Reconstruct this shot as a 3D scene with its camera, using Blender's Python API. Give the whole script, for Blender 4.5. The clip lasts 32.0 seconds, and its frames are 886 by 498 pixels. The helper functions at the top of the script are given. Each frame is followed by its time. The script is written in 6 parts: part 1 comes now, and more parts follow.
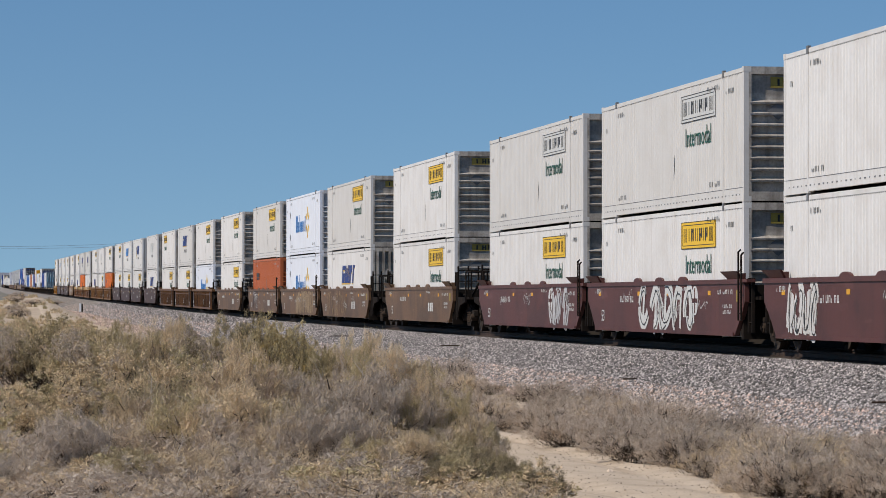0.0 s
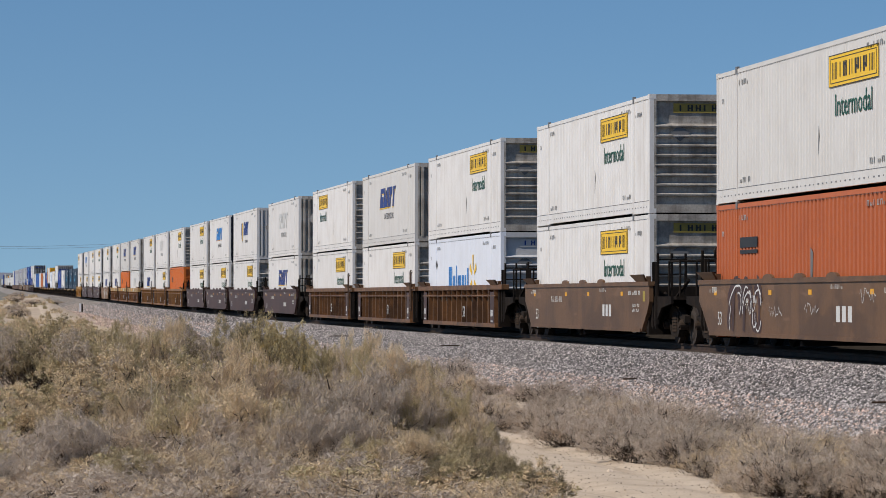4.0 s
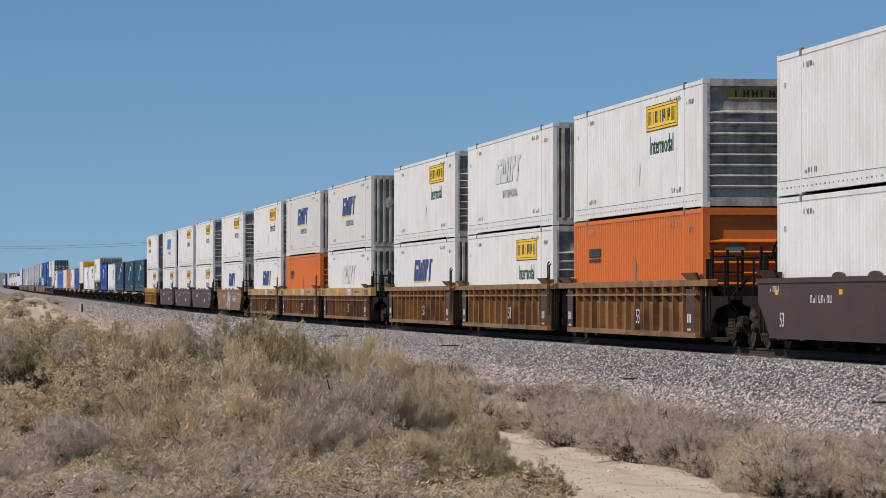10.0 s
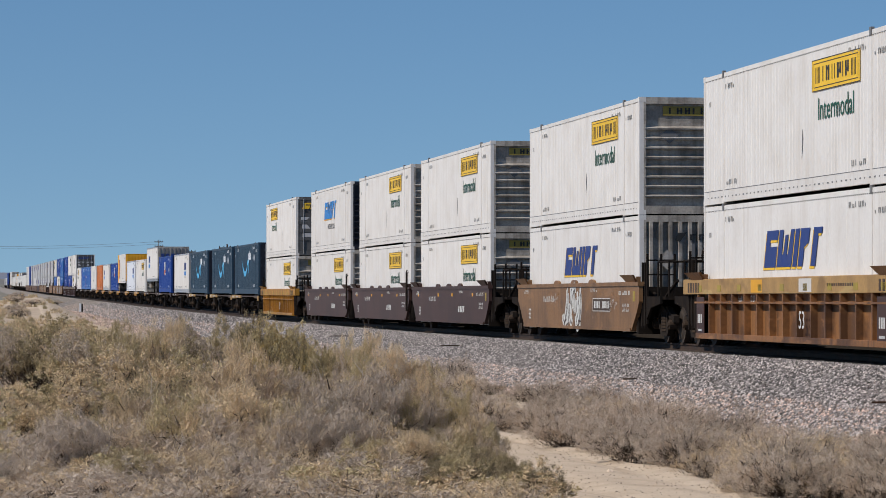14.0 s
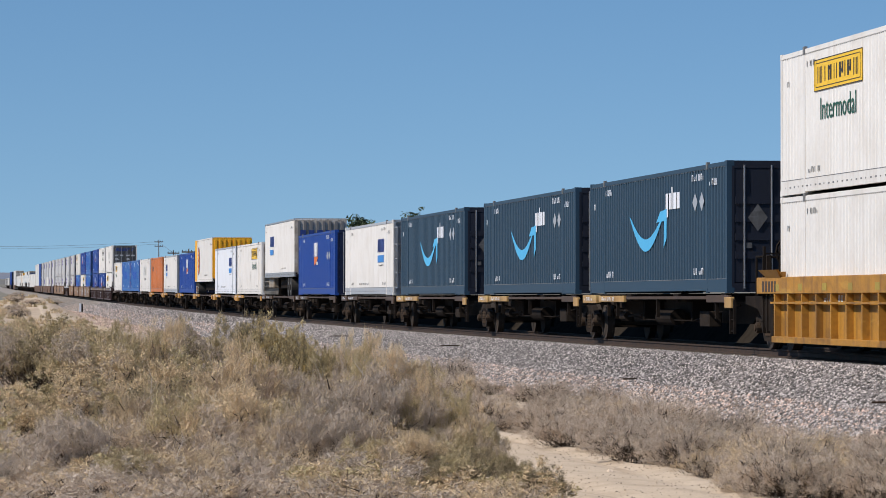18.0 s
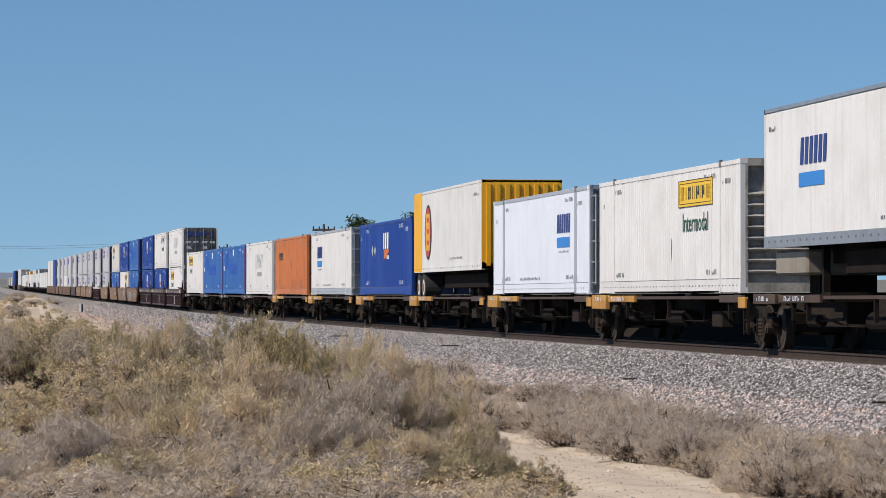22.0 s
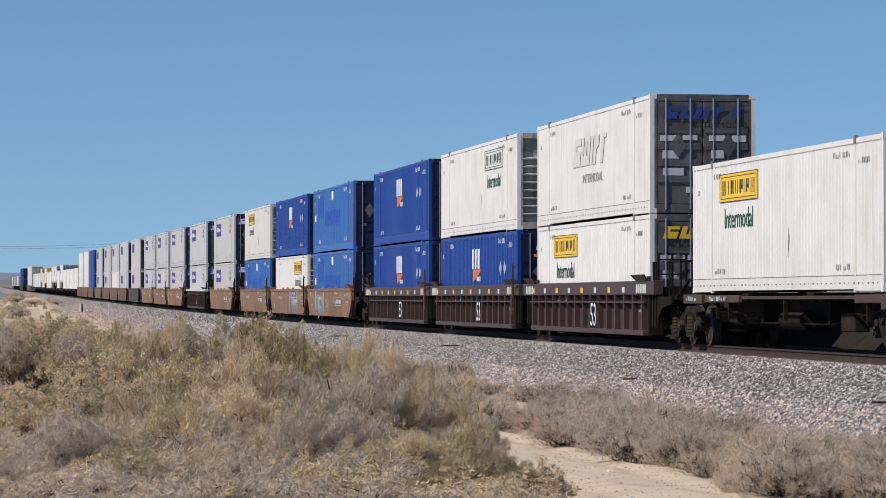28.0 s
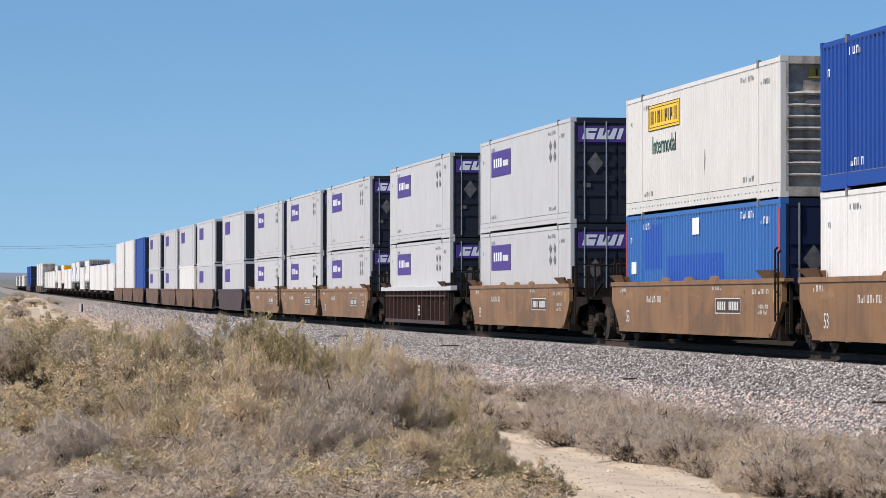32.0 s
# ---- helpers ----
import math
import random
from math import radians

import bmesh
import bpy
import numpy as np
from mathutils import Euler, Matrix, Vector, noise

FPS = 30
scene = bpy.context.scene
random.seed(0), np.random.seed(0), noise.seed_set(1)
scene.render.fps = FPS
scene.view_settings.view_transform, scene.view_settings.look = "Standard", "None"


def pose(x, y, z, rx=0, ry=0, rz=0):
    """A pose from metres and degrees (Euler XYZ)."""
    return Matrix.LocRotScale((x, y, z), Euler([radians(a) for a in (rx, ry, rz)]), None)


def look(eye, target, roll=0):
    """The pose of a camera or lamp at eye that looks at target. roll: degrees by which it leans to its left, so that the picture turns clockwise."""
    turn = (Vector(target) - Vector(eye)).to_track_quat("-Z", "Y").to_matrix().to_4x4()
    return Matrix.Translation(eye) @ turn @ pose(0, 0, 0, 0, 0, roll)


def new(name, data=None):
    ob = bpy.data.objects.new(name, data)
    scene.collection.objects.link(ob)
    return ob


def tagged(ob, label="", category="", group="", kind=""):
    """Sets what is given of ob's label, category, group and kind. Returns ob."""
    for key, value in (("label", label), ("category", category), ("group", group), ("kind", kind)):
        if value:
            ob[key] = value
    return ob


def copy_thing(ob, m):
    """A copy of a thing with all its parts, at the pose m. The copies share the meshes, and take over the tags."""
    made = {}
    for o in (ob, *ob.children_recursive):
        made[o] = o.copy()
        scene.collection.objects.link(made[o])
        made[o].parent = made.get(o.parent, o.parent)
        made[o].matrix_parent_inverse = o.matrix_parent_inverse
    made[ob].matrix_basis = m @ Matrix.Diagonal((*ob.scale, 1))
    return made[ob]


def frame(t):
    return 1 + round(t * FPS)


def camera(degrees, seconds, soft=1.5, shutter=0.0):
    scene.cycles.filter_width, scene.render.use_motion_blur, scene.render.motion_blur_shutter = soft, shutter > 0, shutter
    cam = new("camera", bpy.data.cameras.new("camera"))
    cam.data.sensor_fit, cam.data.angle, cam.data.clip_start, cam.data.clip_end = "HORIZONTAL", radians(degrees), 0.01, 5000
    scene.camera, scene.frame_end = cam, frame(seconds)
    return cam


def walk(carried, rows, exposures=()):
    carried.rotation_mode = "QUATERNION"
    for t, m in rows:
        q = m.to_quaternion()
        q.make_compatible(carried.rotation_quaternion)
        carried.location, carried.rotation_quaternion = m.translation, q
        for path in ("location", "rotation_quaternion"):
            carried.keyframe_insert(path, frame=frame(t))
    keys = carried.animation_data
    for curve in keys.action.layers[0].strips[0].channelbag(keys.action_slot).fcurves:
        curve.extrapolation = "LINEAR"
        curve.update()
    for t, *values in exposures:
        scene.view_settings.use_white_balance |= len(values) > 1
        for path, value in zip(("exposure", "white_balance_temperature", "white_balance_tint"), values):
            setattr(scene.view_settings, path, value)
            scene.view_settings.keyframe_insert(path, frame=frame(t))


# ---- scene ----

# ---------- camera: stands still beside the line ----------
FOV = 14.75
EYE = 1.10
cam = camera(FOV, 32.0, soft=0.6)
walk(cam, [(0.0, pose(0, 0, EYE, 90.899, 0, 0)), (32.0, pose(0, 0, EYE, 90.899, 0, 0))],
     exposures=[(0.0, 0.06), (14.0, 0.06), (17.0, 0.16), (18.0, 0.28), (19.0, 0.46), (20.0, 0.40), (22.0, 0.26), (25.0, 0.27), (28.0, 0.29), (31.0, 0.54), (32.0, 0.52)])

# ---------- the line of the track ----------
PSI, BEND = 0.142101, -6.0e-06
GRADE, SAG0, SAGW = 0.005635, 42.73, 50.0
HALF = 1.30
SPEED, SLOW = 29.66046, -0.04113


def rail_z(s):
    u = (s - SAG0) / 2
    return GRADE * (u + math.sqrt(u * u + SAGW * SAGW))


def rail_slope(s):
    u = (s - SAG0) / 2
    return GRADE * 0.5 * (1 + u / math.sqrt(u * u + SAGW * SAGW))


def spot(s, n=0.0):
    """Plan position: s metres back along the track, n metres from its centre towards the camera's side."""
    a = PSI + BEND * s
    x = -0.8214 - (math.sin(PSI) * s + math.cos(PSI) * BEND * s * s / 2)
    y = 123.786 + (math.cos(PSI) * s - math.sin(PSI) * BEND * s * s / 2)
    return x + (HALF - n) * math.cos(a), y + (HALF - n) * math.sin(a)


def on_track(s, z=0.0):
    x, y = spot(s)
    a = PSI + BEND * s
    return pose(x, y, rail_z(s) + z, 0, math.degrees(math.atan(rail_slope(s))), -90 + math.degrees(a))


def run(t):
    return SPEED * t + SLOW * t * t / 2


# ---------- daylight ----------
SUN_AZ, SUN_EL = radians(-116), radians(44)   # azimuth from +Y towards +X
world = bpy.data.worlds.new("sky")
scene.world = world
world.use_nodes = True
wn = world.node_tree.nodes
wl = world.node_tree.links
sky = wn.new("ShaderNodeTexSky")
sky.sky_type = "NISHITA"
sky.sun_disc = False
sky.sun_elevation, sky.sun_rotation = SUN_EL, SUN_AZ
sky.altitude, sky.air_density, sky.dust_density, sky.ozone_density = 1200, 1.0, 0.3, 2.0
wn["Background"].inputs[1].default_value = 0.088
sky_dir = wn.new("ShaderNodeTexCoord")
lift = wn.new("ShaderNodeVectorMath")
lift.operation, lift.inputs[1].default_value = "ADD", (0, 0, 0.10)
unit = wn.new("ShaderNodeVectorMath")
unit.operation = "NORMALIZE"
wl.new(sky_dir.outputs["Generated"], lift.inputs[0])
wl.new(lift.outputs[0], unit.inputs[0])
wl.new(unit.outputs[0], sky.inputs[0])
haze_free = wn.new("ShaderNodeHueSaturation")
haze_free.inputs["Hue"].default_value, haze_free.inputs["Saturation"].default_value = 0.499, 1.21
wl.new(sky.outputs[0], haze_free.inputs["Color"])
wl.new(haze_free.outputs[0], wn["Background"].inputs[0])
sun = new("sun", bpy.data.lights.new("sun", "SUN"))
sun.data.energy, sun.data.angle, sun.data.color = 3.8, radians(0.53), (1.03, 0.945, 0.86)
sv = Vector((math.sin(SUN_AZ) * math.cos(SUN_EL), math.cos(SUN_AZ) * math.cos(SUN_EL), math.sin(SUN_EL)))
sun.matrix_world = look((sv * 100)[:], (0, 0, 0))


# ---------- materials ----------
def mat(name, col, rough=0.6, metal=0.0, dirt=None, dirt_amt=0.35, scale=3.0, streak=0.0, bump=0.0,
        bump_scale=60.0, island=0.0, rand=0.0, skew=1.0, spec=0.4, scrape=0.0):
    """Paint, steel, earth or leaf: base colour, broad stains, fine grain, vertical streaks and fine relief."""
    m = bpy.data.materials.new(name)
    m.use_nodes = True
    nt = m.node_tree
    N, Lk = nt.nodes, nt.links
    b = N["Principled BSDF"]
    b.inputs["Roughness"].default_value = rough
    b.inputs["Metallic"].default_value = metal
    b.inputs["Specular IOR Level"].default_value = spec
    tc = N.new("ShaderNodeTexCoord")
    rgb = N.new("ShaderNodeRGB")
    rgb.outputs[0].default_value = (*col, 1)
    out = rgb.outputs[0]

    def noise_at(sc, detail=4, vec=None, stretch=None):
        n = N.new("ShaderNodeTexNoise")
        n.inputs["Scale"].default_value = sc
        n.inputs["Detail"].default_value = detail
        src = tc.outputs["Object"]
        if stretch:
            mp = N.new("ShaderNodeMapping")
            mp.inputs["Scale"].default_value = stretch
            Lk.new(src, mp.inputs[0])
            src = mp.outputs[0]
        Lk.new(src, n.inputs["Vector"])
        return n.outputs["Fac"]

    def ramp(fac, lo, hi):
        r = N.new("ShaderNodeMapRange")
        r.inputs[1].default_value, r.inputs[2].default_value = lo, hi
        Lk.new(fac, r.inputs[0])
        return r.outputs[0]

    def mixin(fac, a, colour, amt):
        mm = N.new("ShaderNodeMath")
        mm.operation = "MULTIPLY"
        Lk.new(fac, mm.inputs[0])
        mm.inputs[1].default_value = amt
        x = N.new("ShaderNodeMix")
        x.data_type = "RGBA"
        Lk.new(mm.outputs[0], x.inputs[0])
        Lk.new(a, x.inputs[6])
        x.inputs[7].default_value = (*colour, 1)
        return x.outputs[2]

    d = dirt or tuple(c * 0.55 for c in col)
    out = mixin(ramp(noise_at(scale), 0.45, 0.7), out, d, dirt_amt)
    out = mixin(ramp(noise_at(scale * 14, 3), 0.4, 0.75), out, tuple(c * 0.7 for c in d), dirt_amt * 0.5)
    if streak:
        out = mixin(ramp(noise_at(1.0, 4, None, (5.0, 5.0, 0.35)), 0.5, 0.72), out, d, streak)
    if scrape:
        out = mixin(ramp(noise_at(0.55, 6, None, (1.0, 1.0, 1.6)), 0.55, 0.60), out, tuple(c * 0.75 for c in d), scrape)
        out = mixin(ramp(noise_at(1.3, 7, None, (0.5, 0.5, 2.2)), 0.62, 0.66), out, tuple(min(0.6, c * 1.7 + 0.03) for c in col), scrape * 0.6)
    if island and rand:
        hv = N.new("ShaderNodeHueSaturation")
        rv = N.new("ShaderNodeMapRange")
        rv.inputs[3].default_value, rv.inputs[4].default_value = 1 - rand, 1 + rand
        Lk.new(N.new("ShaderNodeObjectInfo").outputs["Random"], rv.inputs[0])
        Lk.new(rv.outputs[0], hv.inputs["Value"])
        Lk.new(out, hv.inputs["Color"])
        out = hv.outputs[0]
    if island or rand:
        src = N.new("ShaderNodeNewGeometry").outputs["Random Per Island"] if island else N.new("ShaderNodeObjectInfo").outputs["Random"]
        amt = island or rand
        r = N.new("ShaderNodeMapRange")
        r.inputs[3].default_value, r.inputs[4].default_value = 1 - amt, 1 + amt * skew
        if skew > 1:
            pw = N.new("ShaderNodeMath")
            pw.operation, pw.inputs[1].default_value = "POWER", skew
            Lk.new(src, pw.inputs[0])
            src = pw.outputs[0]
        Lk.new(src, r.inputs[0])
        hs = N.new("ShaderNodeHueSaturation")
        Lk.new(r.outputs[0], hs.inputs["Value"])
        Lk.new(out, hs.inputs["Color"])
        out = hs.outputs[0]
    Lk.new(out, b.inputs["Base Color"])
    if bump:
        bp = N.new("ShaderNodeBump")
        bp.inputs["Strength"].default_value = bump
        bp.inputs["Distance"].default_value = 0.02
        Lk.new(noise_at(bump_scale, 5), bp.inputs["Height"])
        Lk.new(bp.outputs[0], b.inputs["Normal"])
    return m


def paint(name, col, **k):
    o = dict(rough=0.5, dirt=tuple(c * 0.6 + 0.03 for c in col), dirt_amt=0.18, scale=0.9, streak=0.16, rand=0.04, spec=0.3)
    o.update(k)
    return mat(name, col, **o)


WHITE = paint("white_paint", (0.70, 0.688, 0.66), dirt=(0.40, 0.34, 0.27), dirt_amt=0.2, streak=0.26)
CREAM = paint("aged_white_paint", (0.615, 0.60, 0.565), dirt=(0.42, 0.38, 0.33), streak=0.25)
BRIGHT = paint("bright_white_paint", (0.71, 0.745, 0.80), dirt=(0.5, 0.5, 0.5))
GREYW = paint("pale_grey_paint", (0.49, 0.49, 0.49), dirt=(0.34, 0.32, 0.30))
# White ends taken down to grey for their shade, with real grime over it.
SHADEGRIME = paint("shaded_grimy_end_paint", (0.47, 0.43, 0.375), dirt=(0.06, 0.048, 0.036), dirt_amt=0.6, streak=0.6, scale=1.3, scrape=0.4)
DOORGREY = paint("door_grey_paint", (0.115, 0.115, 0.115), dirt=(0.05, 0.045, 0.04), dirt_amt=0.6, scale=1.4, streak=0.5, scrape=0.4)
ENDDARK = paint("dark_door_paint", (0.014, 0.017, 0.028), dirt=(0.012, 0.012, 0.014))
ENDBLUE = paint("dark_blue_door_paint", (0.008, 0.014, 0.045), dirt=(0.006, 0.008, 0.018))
BRICK = paint("brick_orange_paint", (0.46, 0.125, 0.042), dirt=(0.25, 0.07, 0.04), streak=0.3)
ORANGE = paint("orange_paint", (0.60, 0.15, 0.024), dirt=(0.38, 0.10, 0.03), streak=0.25)
RUSTORANGE = paint("faded_orange_paint", (0.53, 0.17, 0.05), dirt=(0.28, 0.09, 0.035), streak=0.45, scrape=0.25)
TEAL = paint("dark_teal_paint", (0.022, 0.052, 0.086), dirt=(0.03, 0.05, 0.07))
ROYAL = paint("royal_blue_paint", (0.009, 0.052, 0.27), dirt=(0.012, 0.045, 0.2))
MIDBLUE = paint("mid_blue_paint", (0.034, 0.135, 0.39), dirt=(0.04, 0.10, 0.27), streak=0.25)
PATCH = paint("darker_blue_paint", (0.020, 0.088, 0.385))
YELLOW = paint("yellow_paint", (0.80, 0.50, 0.035), dirt=(0.5, 0.33, 0.05))
TRAILYEL = paint("trailer_yellow_paint", (0.78, 0.40, 0.02), dirt=(0.5, 0.25, 0.03))
AMBER = paint("amber_paint", (0.72, 0.36, 0.03), dirt=(0.45, 0.22, 0.03))
BLACK = paint("black_paint", (0.025, 0.025, 0.025), dirt=(0.05, 0.045, 0.04))
GREEN = paint("dark_green_paint", (0.02, 0.09, 0.06))
NAVY = paint("navy_paint", (0.024, 0.05, 0.20))
SKYBLUE = paint("light_blue_paint", (0.08, 0.42, 0.72))
AZURE = paint("azure_paint", (0.035, 0.21, 0.55))
PURPLE = paint("purple_paint", (0.07, 0.035, 0.22))
RED = paint("red_paint", (0.52, 0.04, 0.03))
PALE = paint("faded_lettering", (0.60, 0.60, 0.57))
SOFTGREY = paint("grey_lettering", (0.16, 0.16, 0.16))
MAROON = paint("maroon_well_paint", (0.108, 0.040, 0.033), dirt=(0.055, 0.028, 0.024), dirt_amt=0.45, streak=0.4, bump=0.1, scrape=0.35)
BROWN = paint("brown_well_paint", (0.160, 0.088, 0.044), dirt=(0.075, 0.046, 0.030), dirt_amt=0.6, streak=0.45, bump=0.1, scrape=0.4)
DARKB = paint("dark_brown_well_paint", (0.068, 0.035, 0.028), dirt=(0.036, 0.023, 0.019), dirt_amt=0.4, streak=0.35, scrape=0.3)
TAN = paint("tan_orange_well_paint", (0.25, 0.135, 0.060), dirt=(0.10, 0.060, 0.036), dirt_amt=0.5, streak=0.5, bump=0.1, scrape=0.35)
RUST = paint("rusty_ribbed_paint", (0.175, 0.085, 0.034), dirt=(0.045, 0.026, 0.018), dirt_amt=0.6, streak=0.8, bump=0.15, scrape=0.5)
OXIDE = paint("oxide_ribbed_paint", (0.265, 0.122, 0.044), dirt=(0.065, 0.034, 0.022), dirt_amt=0.6, streak=0.75, bump=0.15, scrape=0.6)
GOLD = paint("golden_rust_paint", (0.275, 0.138, 0.047), dirt=(0.07, 0.038, 0.022), dirt_amt=0.6, streak=0.75, bump=0.15, scrape=0.5)
AMBERWELL = paint("amber_well_paint", (0.42, 0.205, 0.03), dirt=(0.12, 0.06, 0.025), dirt_amt=0.5, streak=0.65, bump=0.1, scrape=0.4)
# Yellow dulled by soiling and, for the end emblems, by the ends' shade.
ENDYELLOW = paint("soiled_dim_yellow_paint", (0.36, 0.27, 0.05), dirt=(0.16, 0.13, 0.06), dirt_amt=0.5)
POSTGREY = paint("post_grey_paint", (0.34, 0.37, 0.41))
DECKBROWN = paint("rusty_deck_paint", (0.075, 0.045, 0.027), dirt=(0.045, 0.03, 0.021), dirt_amt=0.5, streak=0.35, scrape=0.3)
TIMBER = paint("tan_chord_paint", (0.43, 0.265, 0.10), dirt=(0.17, 0.10, 0.045), dirt_amt=0.5, streak=0.3, scrape=0.5)
DECKAMBER = paint("worn_amber_deck_paint", (0.50, 0.25, 0.05), dirt=(0.16, 0.08, 0.03), dirt_amt=0.5, streak=0.4, scrape=0.5)
TIMBERGREY = paint("dusty_beige_paint", (0.30, 0.265, 0.21), dirt=(0.14, 0.11, 0.08), dirt_amt=0.5, streak=0.4)
FAINTMARK = paint("worn_grey_marking", (0.30, 0.30, 0.29))
PLUM = paint("plum_ribbed_paint", (0.070, 0.042, 0.040), dirt=(0.06, 0.04, 0.04), dirt_amt=0.4, streak=0.3)
IRON = mat("dark_running_gear", (0.014, 0.0115, 0.010), 0.85, 0.0, dirt=(0.034, 0.024, 0.017), dirt_amt=0.5, scale=4, spec=0.06)
WHEEL = mat("dusty_wheel_steel", (0.042, 0.034, 0.028), 0.7, 0.0, dirt=(0.075, 0.055, 0.04), dirt_amt=0.5, scale=3, spec=0.2)
TRUCKM = mat("dusty_cast_steel", (0.022, 0.018, 0.015), 0.85, 0.0, dirt=(0.045, 0.032, 0.023), dirt_amt=0.6, scale=4, spec=0.08)
SPRINGM = mat("rusty_spring_steel", (0.060, 0.042, 0.030), 0.8, 0.0, dirt=(0.025, 0.019, 0.015), dirt_amt=0.5, scale=6, spec=0.1)
RAILM = mat("rail_steel", (0.045, 0.034, 0.028), 0.7, 0.0, dirt=(0.1, 0.06, 0.04), dirt_amt=0.5, scale=5, spec=0.15)
TIEM = mat("weathered_tie", (0.10, 0.085, 0.07), 0.95, dirt=(0.04, 0.033, 0.028), dirt_amt=0.5, scale=6, bump=0.3, rand=0.2, spec=0.05)
ALU = mat("bare_aluminium", (0.55, 0.55, 0.55), 0.4, 0.8, dirt=(0.3, 0.3, 0.3), dirt_amt=0.3)
RUBBER = mat("tyre_rubber", (0.02, 0.02, 0.02), 0.85, dirt=(0.08, 0.07, 0.06), dirt_amt=0.4)
DIRT = mat("dry_earth", (0.50, 0.40, 0.29), 0.95, dirt=(0.36, 0.275, 0.195), dirt_amt=0.5, scale=0.35, bump=0.5, bump_scale=9)
SCRUBLAND = mat("scrub_covered_land", (0.20, 0.185, 0.15), 1.0, dirt=(0.13, 0.13, 0.10), dirt_amt=0.6, scale=0.05)
ROADM = mat("pale_dirt_road", (0.57, 0.465, 0.345), 0.95, dirt=(0.42, 0.33, 0.235), dirt_amt=0.6, scale=1.6, bump=0.9, bump_scale=9)
PEBBLE = mat("road_pebble", (0.46, 0.38, 0.30), 0.9, dirt=(0.3, 0.24, 0.19), island=0.45)
FARSTONE = mat("pale_line_stone", (0.30, 0.27, 0.24), 0.85, dirt=(0.2, 0.18, 0.16), island=0.4)
# Bed coloured darker than its stones, as shade in the gaps between them.
BALLASTM = mat("gap_shade_ballast_bed", (0.09, 0.083, 0.078), 0.95, dirt=(0.15, 0.14, 0.13), dirt_amt=0.6, scale=4, bump=1.0, bump_scale=12, spec=0.05)
STONE = mat("grey_ballast_stone", (0.30, 0.272, 0.258), 0.6, dirt=(0.10, 0.095, 0.09), dirt_amt=0.4, scale=2, island=0.62, skew=2.2, spec=0.4)
PINKSTONE = mat("pinkish_stone", (0.46, 0.35, 0.29), 0.8, dirt=(0.30, 0.22, 0.18), dirt_amt=0.4, scale=2, island=0.6, skew=1.5)
HILLM = mat("hazy_hills", (0.15, 0.185, 0.25), 1.0, dirt=(0.26, 0.24, 0.23), dirt_amt=0.5, scale=0.004)
WOOD = mat("pole_wood", (0.10, 0.075, 0.06), 0.9, dirt=(0.06, 0.05, 0.04))


# ---------- mesh helpers ----------
def mesh_of(bm, name):
    me = bpy.data.meshes.new(name)
    bm.normal_update()
    bm.to_mesh(me)
    bm.free()
    return me


def part(name, bm, material, parent, label=""):
    """Links a bmesh (or a mesh) as one mesh object under a thing or under a part."""
    me = bm if isinstance(bm, bpy.types.Mesh) else mesh_of(bm, name)
    if not me.materials:
        me.materials.append(material)
    ob = new(name, me)
    ob.parent = parent
    if label:
        tagged(ob, label)
    return ob


def fine(ob):
    """Marks too small to pick apart, joined in one part."""
    return tagged(ob, kind="stuff")


def thing(name, label, category, group="", kind=""):
    ob = new(name)
    ob.empty_display_size = 0.2
    return tagged(ob, label, category, group, kind)


def add_box(bm, x0, x1, y0, y1, z0, z1, bev=0.0):
    v = [bm.verts.new(p) for p in ((x0, y0, z0), (x1, y0, z0), (x1, y1, z0), (x0, y1, z0),
                                   (x0, y0, z1), (x1, y0, z1), (x1, y1, z1), (x0, y1, z1))]
    fs = [bm.faces.new([v[i] for i in f]) for f in ((3, 2, 1, 0), (4, 5, 6, 7), (0, 1, 5, 4), (1, 2, 6, 5), (2, 3, 7, 6), (3, 0, 4, 7))]
    if bev:
        es = {e for f in fs for e in f.edges}
        bmesh.ops.bevel(bm, geom=list(es), offset=bev, segments=1, affect="EDGES")
    return bm


def box(x0, x1, y0, y1, z0, z1, bev=0.0):
    return add_box(bmesh.new(), x0, x1, y0, y1, z0, z1, bev)


def prism(bm, pts, y0, y1):
    """A plate with the outline pts in (x, z), from y0 to y1."""
    a = [bm.verts.new((x, y0, z)) for x, z in pts]
    b = [bm.verts.new((x, y1, z)) for x, z in pts]
    n = len(pts)
    bm.faces.new(a)
    bm.faces.new(b[::-1])
    for i in range(n):
        bm.faces.new((a[i], b[i], b[(i + 1) % n], a[(i + 1) % n]))
    bmesh.ops.recalc_face_normals(bm, faces=bm.faces)
    return bm


def cyl(bm, p, q, r, seg=10, r2=None):
    p, q = Vector(p), Vector(q)
    d = (q - p)
    m = Matrix.Translation((p + q) / 2) @ d.to_track_quat("Z", "Y").to_matrix().to_4x4()
    bmesh.ops.create_cone(bm, cap_ends=True, segments=seg, radius1=r, radius2=r if r2 is None else r2, depth=d.length, matrix=m)
    return bm


TEXTS = {}


def text_mesh(body, size, material):
    key = (body, size, material.name)
    if key not in TEXTS:
        cu = bpy.data.curves.new("lettering", "FONT")
        cu.body, cu.size, cu.align_x, cu.align_y, cu.extrude = body, size, "CENTER", "CENTER", 0.002
        cu.resolution_u = 2
        ob = new("lettering", cu)
        me = bpy.data.meshes.new_from_object(ob.evaluated_get(bpy.context.evaluated_depsgraph_get()))
        bpy.data.objects.remove(ob)
        me.materials.clear()
        me.materials.append(material)
        TEXTS[key] = me
    return TEXTS[key]


